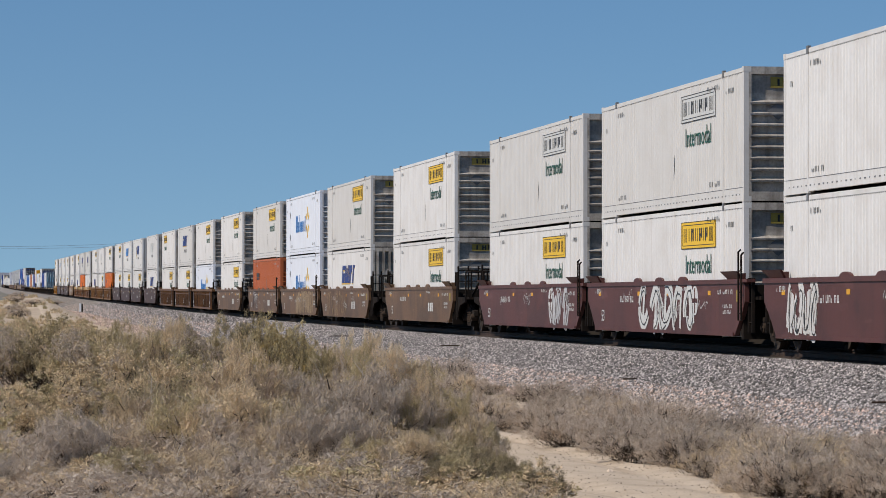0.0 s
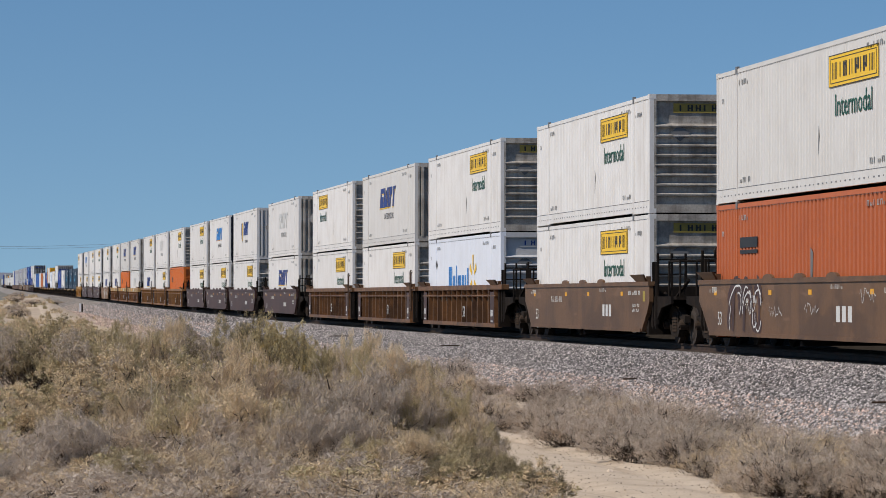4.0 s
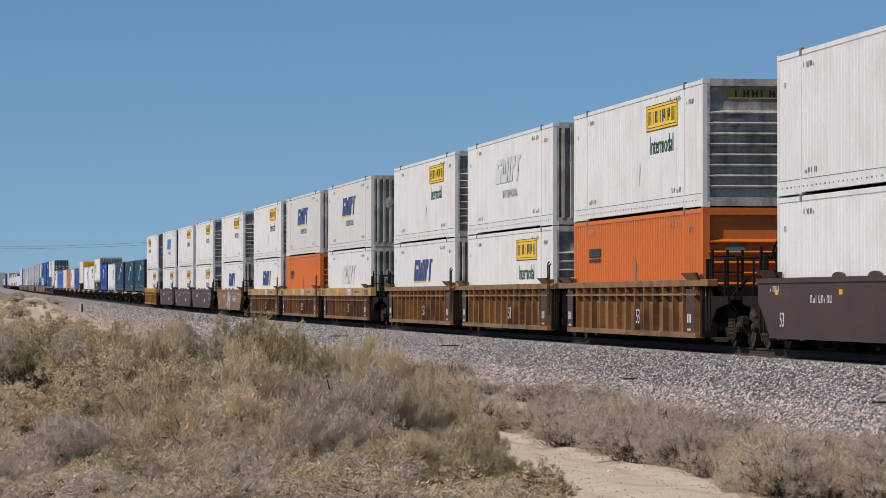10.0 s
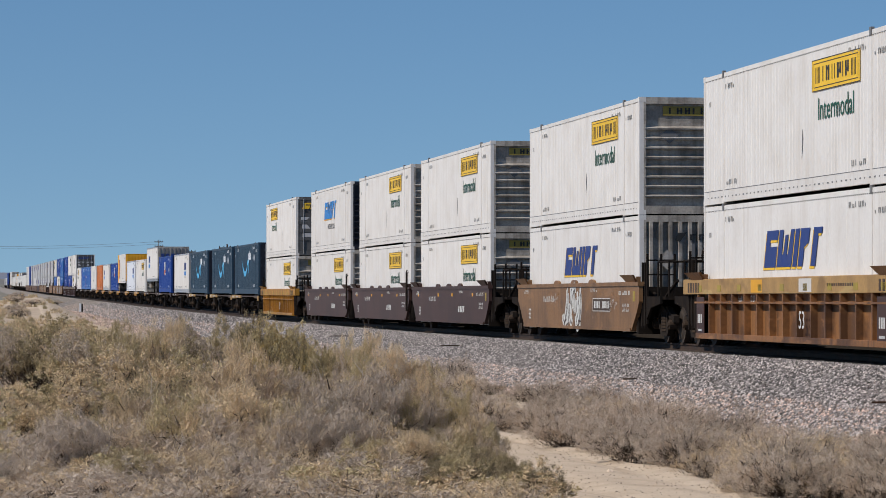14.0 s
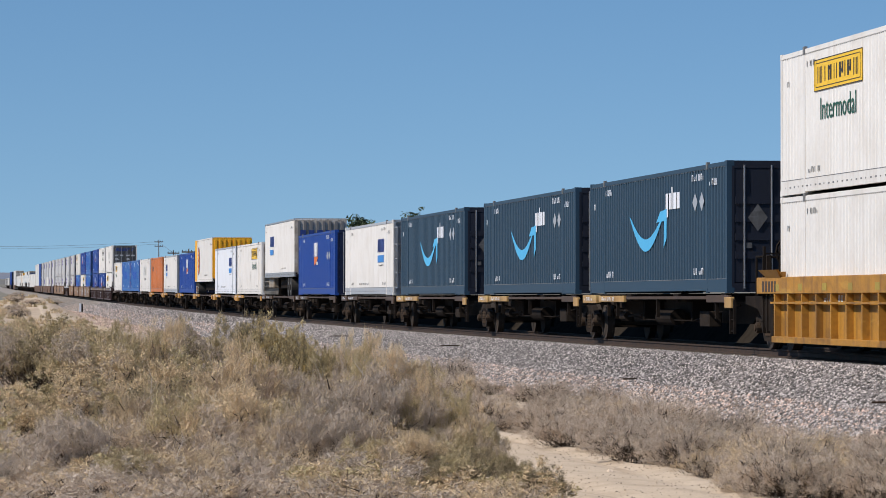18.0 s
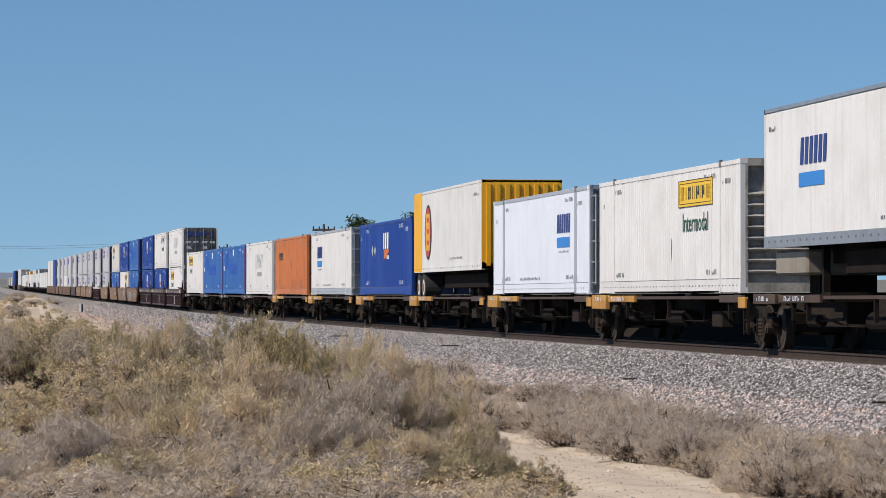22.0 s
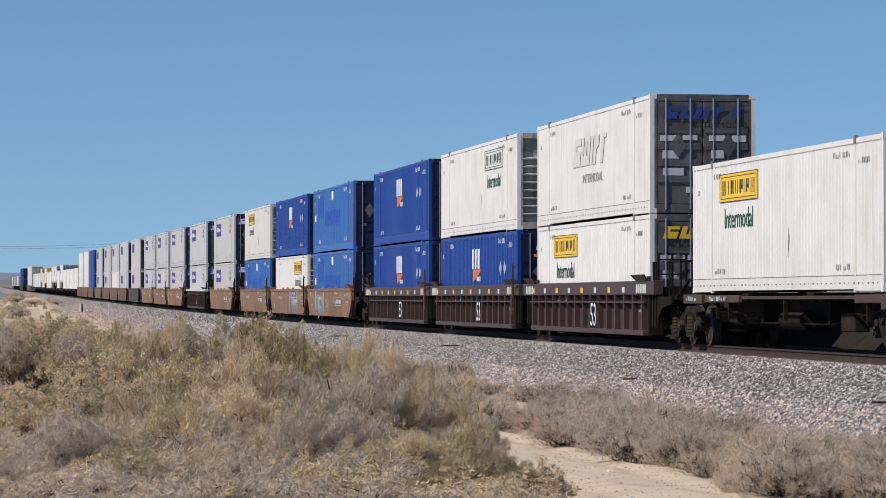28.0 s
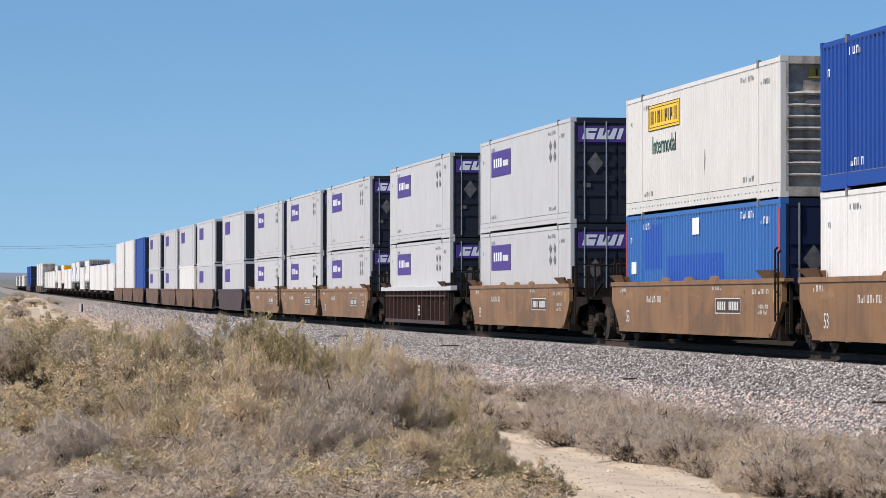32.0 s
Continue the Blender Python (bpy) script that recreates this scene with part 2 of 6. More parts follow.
def lettering(body, size, x, z, y, material, parent, sx=1.0):
    """Words on the side that faces -y."""
    ob = part("lettering", text_mesh(body, size, material), material, parent)
    ob.matrix_basis = Matrix.Translation((x, y, z)) @ Matrix.Rotation(radians(90), 4, "X") @ Matrix.Diagonal((sx, 1, 1, 1))
    return ob


def end_lettering(body, size, y, z, x, material, parent, sy=1.0):
    """Words on the end that faces +x."""
    ob = part("lettering", text_mesh(body, size, material), material, parent)
    ob.matrix_basis = Matrix.Translation((x, y, z)) @ Matrix.Rotation(radians(90), 4, "Z") @ Matrix.Rotation(radians(90), 4, "X") @ Matrix.Diagonal((sy, 1, 1, 1))
    return ob


def ribbon(bm, pts, width, y):
    """A flat painted stroke along a line of points in (x, z), at the depth y."""
    row = []
    for i, (x, z) in enumerate(pts):
        a, b = pts[max(0, i - 1)], pts[min(len(pts) - 1, i + 1)]
        dx, dz = b[0] - a[0], b[1] - a[1]
        k = width / 2 / (math.hypot(dx, dz) or 1)
        row.append((bm.verts.new((x - dz * k, y, z + dx * k)), bm.verts.new((x + dz * k, y, z - dx * k))))
    for p, q in zip(row, row[1:]):
        bm.faces.new((p[0], p[1], q[1], q[0]))


# ---------- containers ----------
CL, CW, CH = 16.15, 2.60, 2.90
CACHE = {}


def side_panel(y, x0, x1, z0, z1, style):
    """One side sheet; flutes are shaped in the sheet."""
    bm = bmesh.new()
    sgn = -1 if y < 0 else 1
    prof = []
    if style == "fine":
        p, w, d = 0.235, 0.024, -0.007
    elif style == "corr":
        p, w, d = 0.30, 0.0, -0.048
    else:
        p, w, d = 1.22, 0.012, -0.005
    n = int((x1 - x0) / p)
    p = (x1 - x0) / n
    for i in range(n):
        a = x0 + i * p
        if style == "corr":
            prof += [(a, 0), (a + p * 0.46, 0), (a + p * 0.54, d), (a + p * 0.92, d)]
        else:
            prof += [(a, 0), (a + p - 2 * w, 0), (a + p - 1.6 * w, d), (a + p - 0.4 * w, d)]
    prof.append((x1, 0))
    lo = [bm.verts.new((x, y + sgn * dd, z0)) for x, dd in prof]
    hi = [bm.verts.new((x, y + sgn * dd, z1)) for x, dd in prof]
    for i in range(len(prof) - 1):
        q = (lo[i], lo[i + 1], hi[i + 1], hi[i])
        bm.faces.new(q if sgn < 0 else q[::-1])
    return bm


def end_wall(x, sgn, style):
    """One pressed end sheet, inset in its frame: level ribs, upright ribs or plain."""
    bm = bmesh.new()
    prof = []
    if style == "slats":
        prof = [(0.2, 0.0), (0.30, 0.0)]
        for i in range(8):
            z = 0.42 + i * 0.238
            prof += [(z, 0.0), (z + 0.008, 0.115), (z + 0.045, 0.125), (z + 0.105, 0.0)]
        prof += [(2.42, 0.0), (2.75, 0.0)]
        pts = [((x + sgn * (d - 0.02), -1.17, z), (x + sgn * (d - 0.02), 1.17, z)) for z, d in prof]
    elif style == "vert":
        prof = [(-1.17, 0.0)]
        for i in range(9):
            y = -1.08 + i * 0.245
            prof += [(y, 0.0), (y + 0.025, 0.13), (y + 0.105, 0.13), (y + 0.13, 0.0)]
        prof += [(1.17, 0.0)]
        pts = [((x + sgn * (d - 0.02), y, 0.2), (x + sgn * (d - 0.02), y, 2.75)) for y, d in prof]
    else:
        pts = [((x - sgn * 0.02, -1.17, z), (x - sgn * 0.02, 1.17, z)) for z in (0.2, 2.75)]
    rows = [(bm.verts.new(a), bm.verts.new(b)) for a, b in pts]
    for a, b in zip(rows, rows[1:]):
        bm.faces.new((a[0], a[1], b[1], b[0]))
    bmesh.ops.recalc_face_normals(bm, faces=bm.faces)
    return bm


def prism_x(bm, pts, x0, x1):
    add_box(bm, x0, x1, pts[0][0], pts[1][0], pts[0][1], pts[2][1])


def ring(x0, x1, hw, z0, z1, side, bar):
    """A rectangular frame across the car, one closed piece."""
    bm = bmesh.new()
    o = [(-hw, z0), (hw, z0), (hw, z1), (-hw, z1)]
    i = [(-hw + side, z0 + bar), (hw - side, z0 + bar), (hw - side, z1 - bar + 0.04), (-hw + side, z1 - bar + 0.04)]
    V = [[bm.verts.new((x, y, z)) for y, z in q] for x in (x0, x1) for q in (o, i)]
    for k in range(4):
        j = (k + 1) % 4
        bm.faces.new((V[0][k], V[0][j], V[1][j], V[1][k]))
        bm.faces.new((V[2][k], V[3][k], V[3][j], V[2][j]))
        bm.faces.new((V[0][k], V[2][k], V[2][j], V[0][j]))
        bm.faces.new((V[1][k], V[1][j], V[3][j], V[3][k]))
    bmesh.ops.recalc_face_normals(bm, faces=bm.faces)
    return bm


def bars(parent, material, x0, x1, z0, z1, n, y=-CW / 2 - 0.012, slant=0.0, name="marking"):
    """Writing that is not spelled out: a row of plain upright bars."""
    bm = bmesh.new()
    w = (x1 - x0) / n
    for i in range(n):
        a = x0 + i * w
        b = a + w * 0.62
        prism(bm, [(a, z0), (b, z0), (b + slant, z1), (a + slant, z1)], y, y + 0.004)
    return fine(part(name, bm, material, parent))


def stencils(parent, material, spec, y):
    """Small painted marks, as rows of plain bars of two heights, in one part."""
    bm = bmesh.new()
    for k, (x0, x1, z, h, n) in enumerate(spec):
        w = (x1 - x0) / n
        for i in range(n):
            a = x0 + i * w
            f = 0.62 if (i + k) % 3 else 0.3
            t = z + h * (1 if (i * 7 + k) % 4 else 0.6)
            # an open mark: two thin uprights, joined on top or at the foot
            prism(bm, rect(a, a + w * 0.16, z, t), y, y + 0.003)
            if f > 0.5:
                prism(bm, rect(a + w * (f - 0.16), a + w * f, z, t), y, y + 0.003)
                e = t - h * 0.2 if (i + k) % 2 else z
                prism(bm, rect(a + w * 0.16, a + w * (f - 0.16), e, e + h * 0.2), y, y + 0.003)
    return fine(part("stencil", bm, material, parent))


def sheet(parent, material, pts, name="emblem", y=-CW / 2 - 0.012, t=0.004, label=""):
    bm = bmesh.new()
    prism(bm, pts, y, y + t)
    return part(name, bm, material, parent, label)


def rect(x0, x1, z0, z1):
    return [(x0, z0), (x1, z0), (x1, z1), (x0, z1)]


def frame_sheet(parent, material, x0, x1, z0, z1, w, name, y):
    bm = bmesh.new()
    for q in (rect(x0, x1, z1 - w, z1), rect(x0, x1, z0, z0 + w), rect(x0, x0 + w, z0 + w, z1 - w), rect(x1 - w, x1, z0 + w, z1 - w)):
        prism(bm, q, y, y + 0.004)
    return part(name, bm, material, parent)


def plate_emblem(c, x, faded=False):
    y = -CW / 2 - 0.012
    ink = BLACK
    sheet(c, PALE if faded else YELLOW, rect(x - 1.8, x + 1.8, 1.98, 2.60), "emblem_plate", y)
    frame_sheet(c, ink, x - 1.8, x + 1.8, 1.98, 2.60, 0.016, "emblem_border", y - 0.005)
    frame_sheet(c, ink, x - 1.66, x + 1.66, 2.05, 2.53, 0.014, "emblem_inner_border", y - 0.005)
    bm = bmesh.new()
    for k, (u, w) in enumerate(((-0.98, 0.13), (-0.72, 0.26), (-0.28, 0.1), (-0.1, 0.1), (0.12, 0.3), (0.52, 0.12), (0.72, 0.26))):
        prism(bm, rect(x + u, x + u + w * 0.42, 2.15, 2.44), y - 0.005, y - 0.001)
        if w > 0.2:
            prism(bm, rect(x + u + w * 0.62, x + u + w, 2.15 if k % 2 else 2.22, 2.44), y - 0.005, y - 0.001)
            prism(bm, rect(x + u + w * 0.42, x + u + w * 0.62, 2.25 + 0.1 * (k % 2), 2.31 + 0.1 * (k % 2)), y - 0.005, y - 0.001)
    fine(part("emblem_bar", bm, ink, c))
    bm = bmesh.new()
    for k in (-1.52, -1.42, -1.32, -1.22, 1.16, 1.26, 1.36, 1.46):
        prism(bm, rect(x + k, x + k + 0.035, 2.13, 2.45), y - 0.005, y - 0.001)
    fine(part("emblem_tick", bm, ink, c))
    lettering("Intermodal", 0.62, x, 1.60, y, GREEN, c, 1.0)


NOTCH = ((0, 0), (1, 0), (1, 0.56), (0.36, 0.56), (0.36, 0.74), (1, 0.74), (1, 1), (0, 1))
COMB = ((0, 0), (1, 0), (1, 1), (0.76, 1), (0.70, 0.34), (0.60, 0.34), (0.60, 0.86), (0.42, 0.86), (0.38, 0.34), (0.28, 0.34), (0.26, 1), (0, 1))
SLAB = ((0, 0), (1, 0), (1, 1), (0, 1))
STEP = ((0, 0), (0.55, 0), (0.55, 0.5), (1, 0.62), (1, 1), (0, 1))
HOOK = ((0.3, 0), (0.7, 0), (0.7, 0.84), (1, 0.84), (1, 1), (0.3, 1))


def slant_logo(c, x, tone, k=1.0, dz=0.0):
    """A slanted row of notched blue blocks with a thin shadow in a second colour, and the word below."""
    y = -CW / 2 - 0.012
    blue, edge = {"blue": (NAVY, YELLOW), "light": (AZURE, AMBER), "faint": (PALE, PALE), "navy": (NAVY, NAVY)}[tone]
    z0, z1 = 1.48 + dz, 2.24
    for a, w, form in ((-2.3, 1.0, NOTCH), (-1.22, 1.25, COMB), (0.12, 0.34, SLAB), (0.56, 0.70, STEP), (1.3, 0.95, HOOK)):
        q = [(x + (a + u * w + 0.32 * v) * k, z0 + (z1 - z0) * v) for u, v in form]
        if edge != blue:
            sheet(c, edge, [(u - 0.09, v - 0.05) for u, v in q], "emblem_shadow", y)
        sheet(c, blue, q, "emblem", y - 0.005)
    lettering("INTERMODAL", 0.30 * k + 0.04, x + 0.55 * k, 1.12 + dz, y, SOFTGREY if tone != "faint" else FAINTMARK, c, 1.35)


def container(style, lg=4.6, rev=False, faded=False, body=None):
    """A 53-foot box: side sheets, rails, posts, castings, roof, ends, markings."""
    key = (style, lg, rev, faded, body.name if body else "")
    if key in CACHE:
        return CACHE[key]
    S = {"plated": (WHITE, "fine", "slats", SHADEGRIME, "white corrugated intermodal container with a yellow emblem"),
         "slant": (WHITE, "flat", "vert", SHADEGRIME, "off-white smooth-sided container with a slanted blue emblem"),
         "slantfaint": (WHITE, "flat", "vert", SHADEGRIME, "white container with a faded pale emblem"),
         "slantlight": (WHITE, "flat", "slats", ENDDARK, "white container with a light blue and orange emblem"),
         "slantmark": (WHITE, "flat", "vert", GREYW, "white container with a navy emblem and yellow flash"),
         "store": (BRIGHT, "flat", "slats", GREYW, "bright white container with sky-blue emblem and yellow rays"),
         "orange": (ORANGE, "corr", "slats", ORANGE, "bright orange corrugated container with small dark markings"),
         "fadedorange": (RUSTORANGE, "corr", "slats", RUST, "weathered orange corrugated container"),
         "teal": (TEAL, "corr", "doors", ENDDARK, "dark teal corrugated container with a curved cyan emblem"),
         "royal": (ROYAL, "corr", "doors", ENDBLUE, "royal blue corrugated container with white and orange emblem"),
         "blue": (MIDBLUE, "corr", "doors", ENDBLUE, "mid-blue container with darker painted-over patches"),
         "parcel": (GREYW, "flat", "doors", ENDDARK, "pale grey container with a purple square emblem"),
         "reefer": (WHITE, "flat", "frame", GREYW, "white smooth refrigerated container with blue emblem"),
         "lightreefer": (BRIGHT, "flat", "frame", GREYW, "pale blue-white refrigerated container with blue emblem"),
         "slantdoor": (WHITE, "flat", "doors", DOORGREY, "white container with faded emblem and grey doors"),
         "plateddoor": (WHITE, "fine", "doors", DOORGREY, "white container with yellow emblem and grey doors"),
         "plain": (WHITE, "fine", "slats", SHADEGRIME, "plain white corrugated intermodal container")}[style]
    skin, pat, endst, endm, label = S
    if body:
        skin = body
        endm = body if style == "orange" else endm
    c = thing("shipping_container", label + " on the train", "container", "containers on the train")
    h = CW / 2
    for y in (-h, h):
        part("side_panel", side_panel(y, -CL / 2 + 0.12, CL / 2 - 0.12, 0.28, CH - 0.1, pat), skin, c)
        bm = box(-CL / 2 + 0.15, CL / 2 - 0.15, y - 0.006 if y < 0 else y - 0.09, y + 0.09 if y < 0 else y + 0.006, CH - 0.11, CH - 0.02)
        part("top_rail", bm, POSTGREY if endst == "frame" else skin, c)
        bm = bmesh.new()
        a, b = (y - 0.012, y + 0.1) if y < 0 else (y - 0.1, y + 0.012)
        prism(bm, [(-CL / 2 + 0.02, 0.02), (-6.1, 0.02), (-6.1, 0.05), (6.1, 0.05), (6.1, 0.02), (CL / 2 - 0.02, 0.02), (CL / 2 - 0.02, 0.30), (-CL / 2 + 0.02, 0.30)], a, b)
        part("bottom_rail", bm, POSTGREY if style == "reefer" else skin, c)
        if y < 0:
            if pat != "corr":
                bm = bmesh.new()
                for i in range(46):
                    x = -CL / 2 + 0.45 + i * 0.34
                    add_box(bm, x, x + (0.10 if i % 3 else 0.04), y - 0.017, y - 0.010, 0.15, 0.18)
                fine(part("rail_slot", bm, SOFTGREY, c))
            bm = bmesh.new()
            add_box(bm, -CL / 2 + 0.05, CL / 2 - 0.05, y - 0.010, y - 0.004, 0.305, 0.318)
            n_riv = 110
            for i in range(n_riv):
                x = -CL / 2 + 0.1 + i * (CL - 0.2) / n_riv
                add_box(bm, x, x + 0.05, y - 0.010, y - 0.004, CH - 0.13, CH - 0.117)
            fine(part("seam", bm, SOFTGREY, c))
    for x in (-CL / 2, CL / 2 - 0.16):
        for y in (-h - 0.008, h - 0.16 + 0.008):
            bm = box(x, x + 0.16, y, y + 0.16, 0.1, CH - 0.1)
            for z in (0.0, CH - 0.118):
                add_box(bm, x - 0.004, x + 0.164, y - 0.006, y + 0.166, z, z + 0.118)
            part("corner_post", bm, skin, c)
    for x in (-6.1, 6.1):
        for y in (-h - 0.014,):
            wide = 0.16 if style == "lightreefer" else 0.06
            bm = box(x - wide, x + wide, y, y + 0.06, 0.05, CH - 0.02)
            if wide > 0.1:
                add_box(bm, x - 0.24, x + 0.24, y - 0.002, y + 0.06, 0.3, 0.5)
            yy = y - 0.006 if y < 0 else y + 0.01
            add_box(bm, x - 0.07, x + 0.07, yy, yy + 0.06, 0.0, 0.1)
            p_ = part("lift_post", bm, POSTGREY if wide > 0.1 else skin, c)
            if y < 0:
                part("casting", box(x - 0.07, x + 0.07, yy - 0.004, yy + 0.06, CH - 0.13, CH + 0.03), SOFTGREY, p_)
    part("roof", box(-CL / 2 + 0.02, CL / 2 - 0.02, -h + 0.02, h - 0.02, CH - 0.05, CH - 0.012), skin, c)
    part("floor", box(-CL / 2 + 0.02, CL / 2 - 0.02, -h + 0.03, h - 0.03, 0.10, 0.2), IRON, c)
    # White boxes: front ends hold shade in their grey, rear ends keep the skin.
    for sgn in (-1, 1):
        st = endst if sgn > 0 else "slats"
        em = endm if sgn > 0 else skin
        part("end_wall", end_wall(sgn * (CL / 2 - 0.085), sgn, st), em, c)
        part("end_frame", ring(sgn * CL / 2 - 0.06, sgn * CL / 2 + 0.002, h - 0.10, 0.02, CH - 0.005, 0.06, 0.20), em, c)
    xf = CL / 2
    if endst == "doors":
        for y0, y1 in ((-1.17, -0.01), (0.01, 1.17)):
            d = part("door", box(xf - 0.05, xf - 0.01, y0, y1, 0.23, CH - 0.17, 0.008), endm, c)
            for yy in (y0 + 0.25, y1 - 0.3):
                bm = cyl(bmesh.new(), (xf + 0.02, yy, 0.1), (xf + 0.02, yy, CH - 0.1), 0.02, 6)
                part("lock_rod", bm, ALU, d)
        bm = bmesh.new()
        for y in (-0.62, 0.62):
            vs = [(y, 1.35), (y + 0.22, 1.65), (y, 1.95), (y - 0.22, 1.65)]
            a = [bm.verts.new((xf + 0.022, yy, z)) for yy, z in vs]
            bm.faces.new(a)
        part("placard", bm, DOORGREY, c)
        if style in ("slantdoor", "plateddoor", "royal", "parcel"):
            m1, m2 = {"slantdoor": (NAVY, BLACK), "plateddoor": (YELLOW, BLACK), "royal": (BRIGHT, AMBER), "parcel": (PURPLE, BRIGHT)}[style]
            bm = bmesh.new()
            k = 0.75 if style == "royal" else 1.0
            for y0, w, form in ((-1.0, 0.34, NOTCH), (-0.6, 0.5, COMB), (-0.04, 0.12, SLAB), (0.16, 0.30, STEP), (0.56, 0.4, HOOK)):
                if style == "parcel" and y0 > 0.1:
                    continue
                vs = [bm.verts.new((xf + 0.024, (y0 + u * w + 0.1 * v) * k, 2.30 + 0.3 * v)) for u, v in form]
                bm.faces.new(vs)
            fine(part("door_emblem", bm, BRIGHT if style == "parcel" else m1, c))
            if style == "parcel":
                part("door_emblem_plate", box(xf - 0.008, xf + 0.020, -1.1, 0.75, 2.22, 2.66), PURPLE, c)
            elif style == "slantdoor":
                end_lettering("INTERMODAL", 0.2, 0.45, 2.15, xf + 0.024, m2, c, 1.1)
            else:
                bm = bmesh.new()
                for i in range(9):
                    add_box(bm, xf - 0.008, xf + 0.022, -0.8 + i * 0.2, -0.72 + i * 0.2, 2.10, 2.18)
                fine(part("door_mark", bm, m2, c))
        # inspection labels and worn pale panels of the doors
        bm = bmesh.new()
        if endm == DOORGREY:
            for y0, w, z, q in ((-1.05, 0.42, 1.76, 0.14), (-0.5, 0.36, 1.78, 0.12), (0.15, 0.4, 1.76, 0.14), (0.72, 0.35, 1.74, 0.16), (-1.0, 0.4, 1.33, 0.2), (0.2, 0.32, 1.34, 0.2), (-0.98, 0.5, 0.92, 0.18), (0.66, 0.42, 0.94, 0.16), (-0.42, 0.32, 0.5, 0.14), (0.3, 0.5, 0.5, 0.14)):
                add_box(bm, xf - 0.008, xf + 0.0205, y0, y0 + w, z, z + q)
        else:
            for y0, w, z, q in ((-0.95, 0.2, 0.98, 0.12), (0.2, 0.24, 1.36, 0.14), (0.75, 0.2, 0.98, 0.1)):
                add_box(bm, xf - 0.008, xf + 0.0205, y0, y0 + w, z, z + q)
        fine(part("door_label", bm, GREYW if endm == DOORGREY else DOORGREY, c))
        bm = bmesh.new()
        for z in (0.75, 1.15, 1.55, 1.95):
            for y0, y1 in ((-1.12, -0.06), (0.06, 1.12)):
                prism_x(bm, [(y0, z), (y1, z), (y1, z + 0.16), (y0, z + 0.16)], xf - 0.011, xf + 0.018)
        fine(part("door_rib", bm, endm, c))
    elif endst == "slats":
        if style != "orange":
            part("end_emblem", box(xf - 0.09, xf - 0.08, -0.7, 1.1, 2.45, 2.68), ENDYELLOW if style == "plated" else endm, c)
            bm = bmesh.new()
            for i in range(8):
                y0 = -0.55 + i * 0.2
                add_box(bm, xf - 0.08, xf - 0.076, y0, y0 + 0.045, 2.49, 2.64)
                if i % 3:
                    add_box(bm, xf - 0.08, xf - 0.076, y0 + 0.09, y0 + 0.135, 2.49, 2.64)
                    add_box(bm, xf - 0.08, xf - 0.076, y0 + 0.045, y0 + 0.09, 2.55, 2.58)
            fine(part("end_mark", bm, BLACK if style == "plated" else NAVY, c))
        bm = bmesh.new()
        a = [bm.verts.new((xf - 0.02, yy, z)) for yy, z in ((-0.55, 1.75), (-0.3, 1.95), (-0.55, 2.15), (-0.8, 1.95))]
        bm.faces.new(a)
        part("placard", bm, SOFTGREY, c)
    elif endst == "vert":
        bm = bmesh.new()
        a = [bm.verts.new((xf + 0.036, yy, z)) for yy, z in ((-0.62, 1.55), (-0.37, 1.8), (-0.62, 2.05), (-0.87, 1.8))]
        bm.faces.new(a)
        part("placard", bm, SHADEGRIME, c)
        bm = bmesh.new()
        for i in range(5):
            y0 = -0.05 + i * 0.22
            add_box(bm, xf + 0.036, xf + 0.04, y0, y0 + 0.15, 2.40, 2.43)
            add_box(bm, xf + 0.036, xf + 0.04, y0, y0 + 0.05, 2.28, 2.40)
            if i % 2:
                add_box(bm, xf + 0.036, xf + 0.04, y0 + 0.10, y0 + 0.15, 2.28, 2.40)
        a = [bm.verts.new((xf + 0.038, yy, z)) for yy, z in ((-0.42, 2.28), (-0.3, 2.24), (-0.12, 2.48), (-0.36, 2.46))]
        bm.faces.new(a)
        fine(part("end_emblem", bm, BLACK, c))
        part("data_plate", box(xf + 0.03, xf + 0.036, 0.0, 0.08, 1.85, 2.2), SOFTGREY, c)
        end_lettering("53ft", 0.32, 0.42, 1.42, xf + 0.04, BLACK, c)
    elif endst == "frame":
        bm = bmesh.new()
        add_box(bm, xf, xf + 0.10, -1.28, -1.20, 0.1, CH)
        add_box(bm, xf, xf + 0.10, 1.20, 1.28, 0.1, CH)
        add_box(bm, xf, xf + 0.10, -1.28, 1.28, CH - 0.1, CH)
        part("end_frame", bm, ALU, c)
        cage = bmesh.new()
        for yy in (-1.22, -0.55, 0.55, 1.22):
            cyl(cage, (xf + 0.62, yy, 0.25), (xf + 0.62, yy, CH - 0.25), 0.03, 6)
        for z in (0.3, 0.85, 1.4, 1.95, 2.6):
            cyl(cage, (xf + 0.62, -1.22, z), (xf + 0.62, -0.55, z), 0.022, 6)
            for yy in (-1.22, 1.22):
                cyl(cage, (xf, yy, z), (xf + 0.62, yy, z), 0.025, 6)
        part("end_cage", cage, ALU, c)
        part("cooling_unit", box(xf - 0.02, xf + 0.22, -0.95, 0.95, 0.95, 2.7, 0.05), ENDDARK, c)
    # small stencilled marks near the corners
    mk = FAINTMARK if skin not in (TEAL, ROYAL, MIDBLUE) else BRIGHT
    big = 0.15 if mk == BRIGHT else 0.11
    stencils(c, mk, ((6.35, 7.3, 2.40, big, 4), (4.5, 5.9, 2.55, big, 6), (4.7, 5.8, 0.42, big, 4), (-5.9, -4.9, 2.52, big, 4), (-5.8, -4.8, 0.42, big, 4), (-7.5, -7.25, 2.2, big, 1)), -h - 0.012)
    yl = -h - 0.014
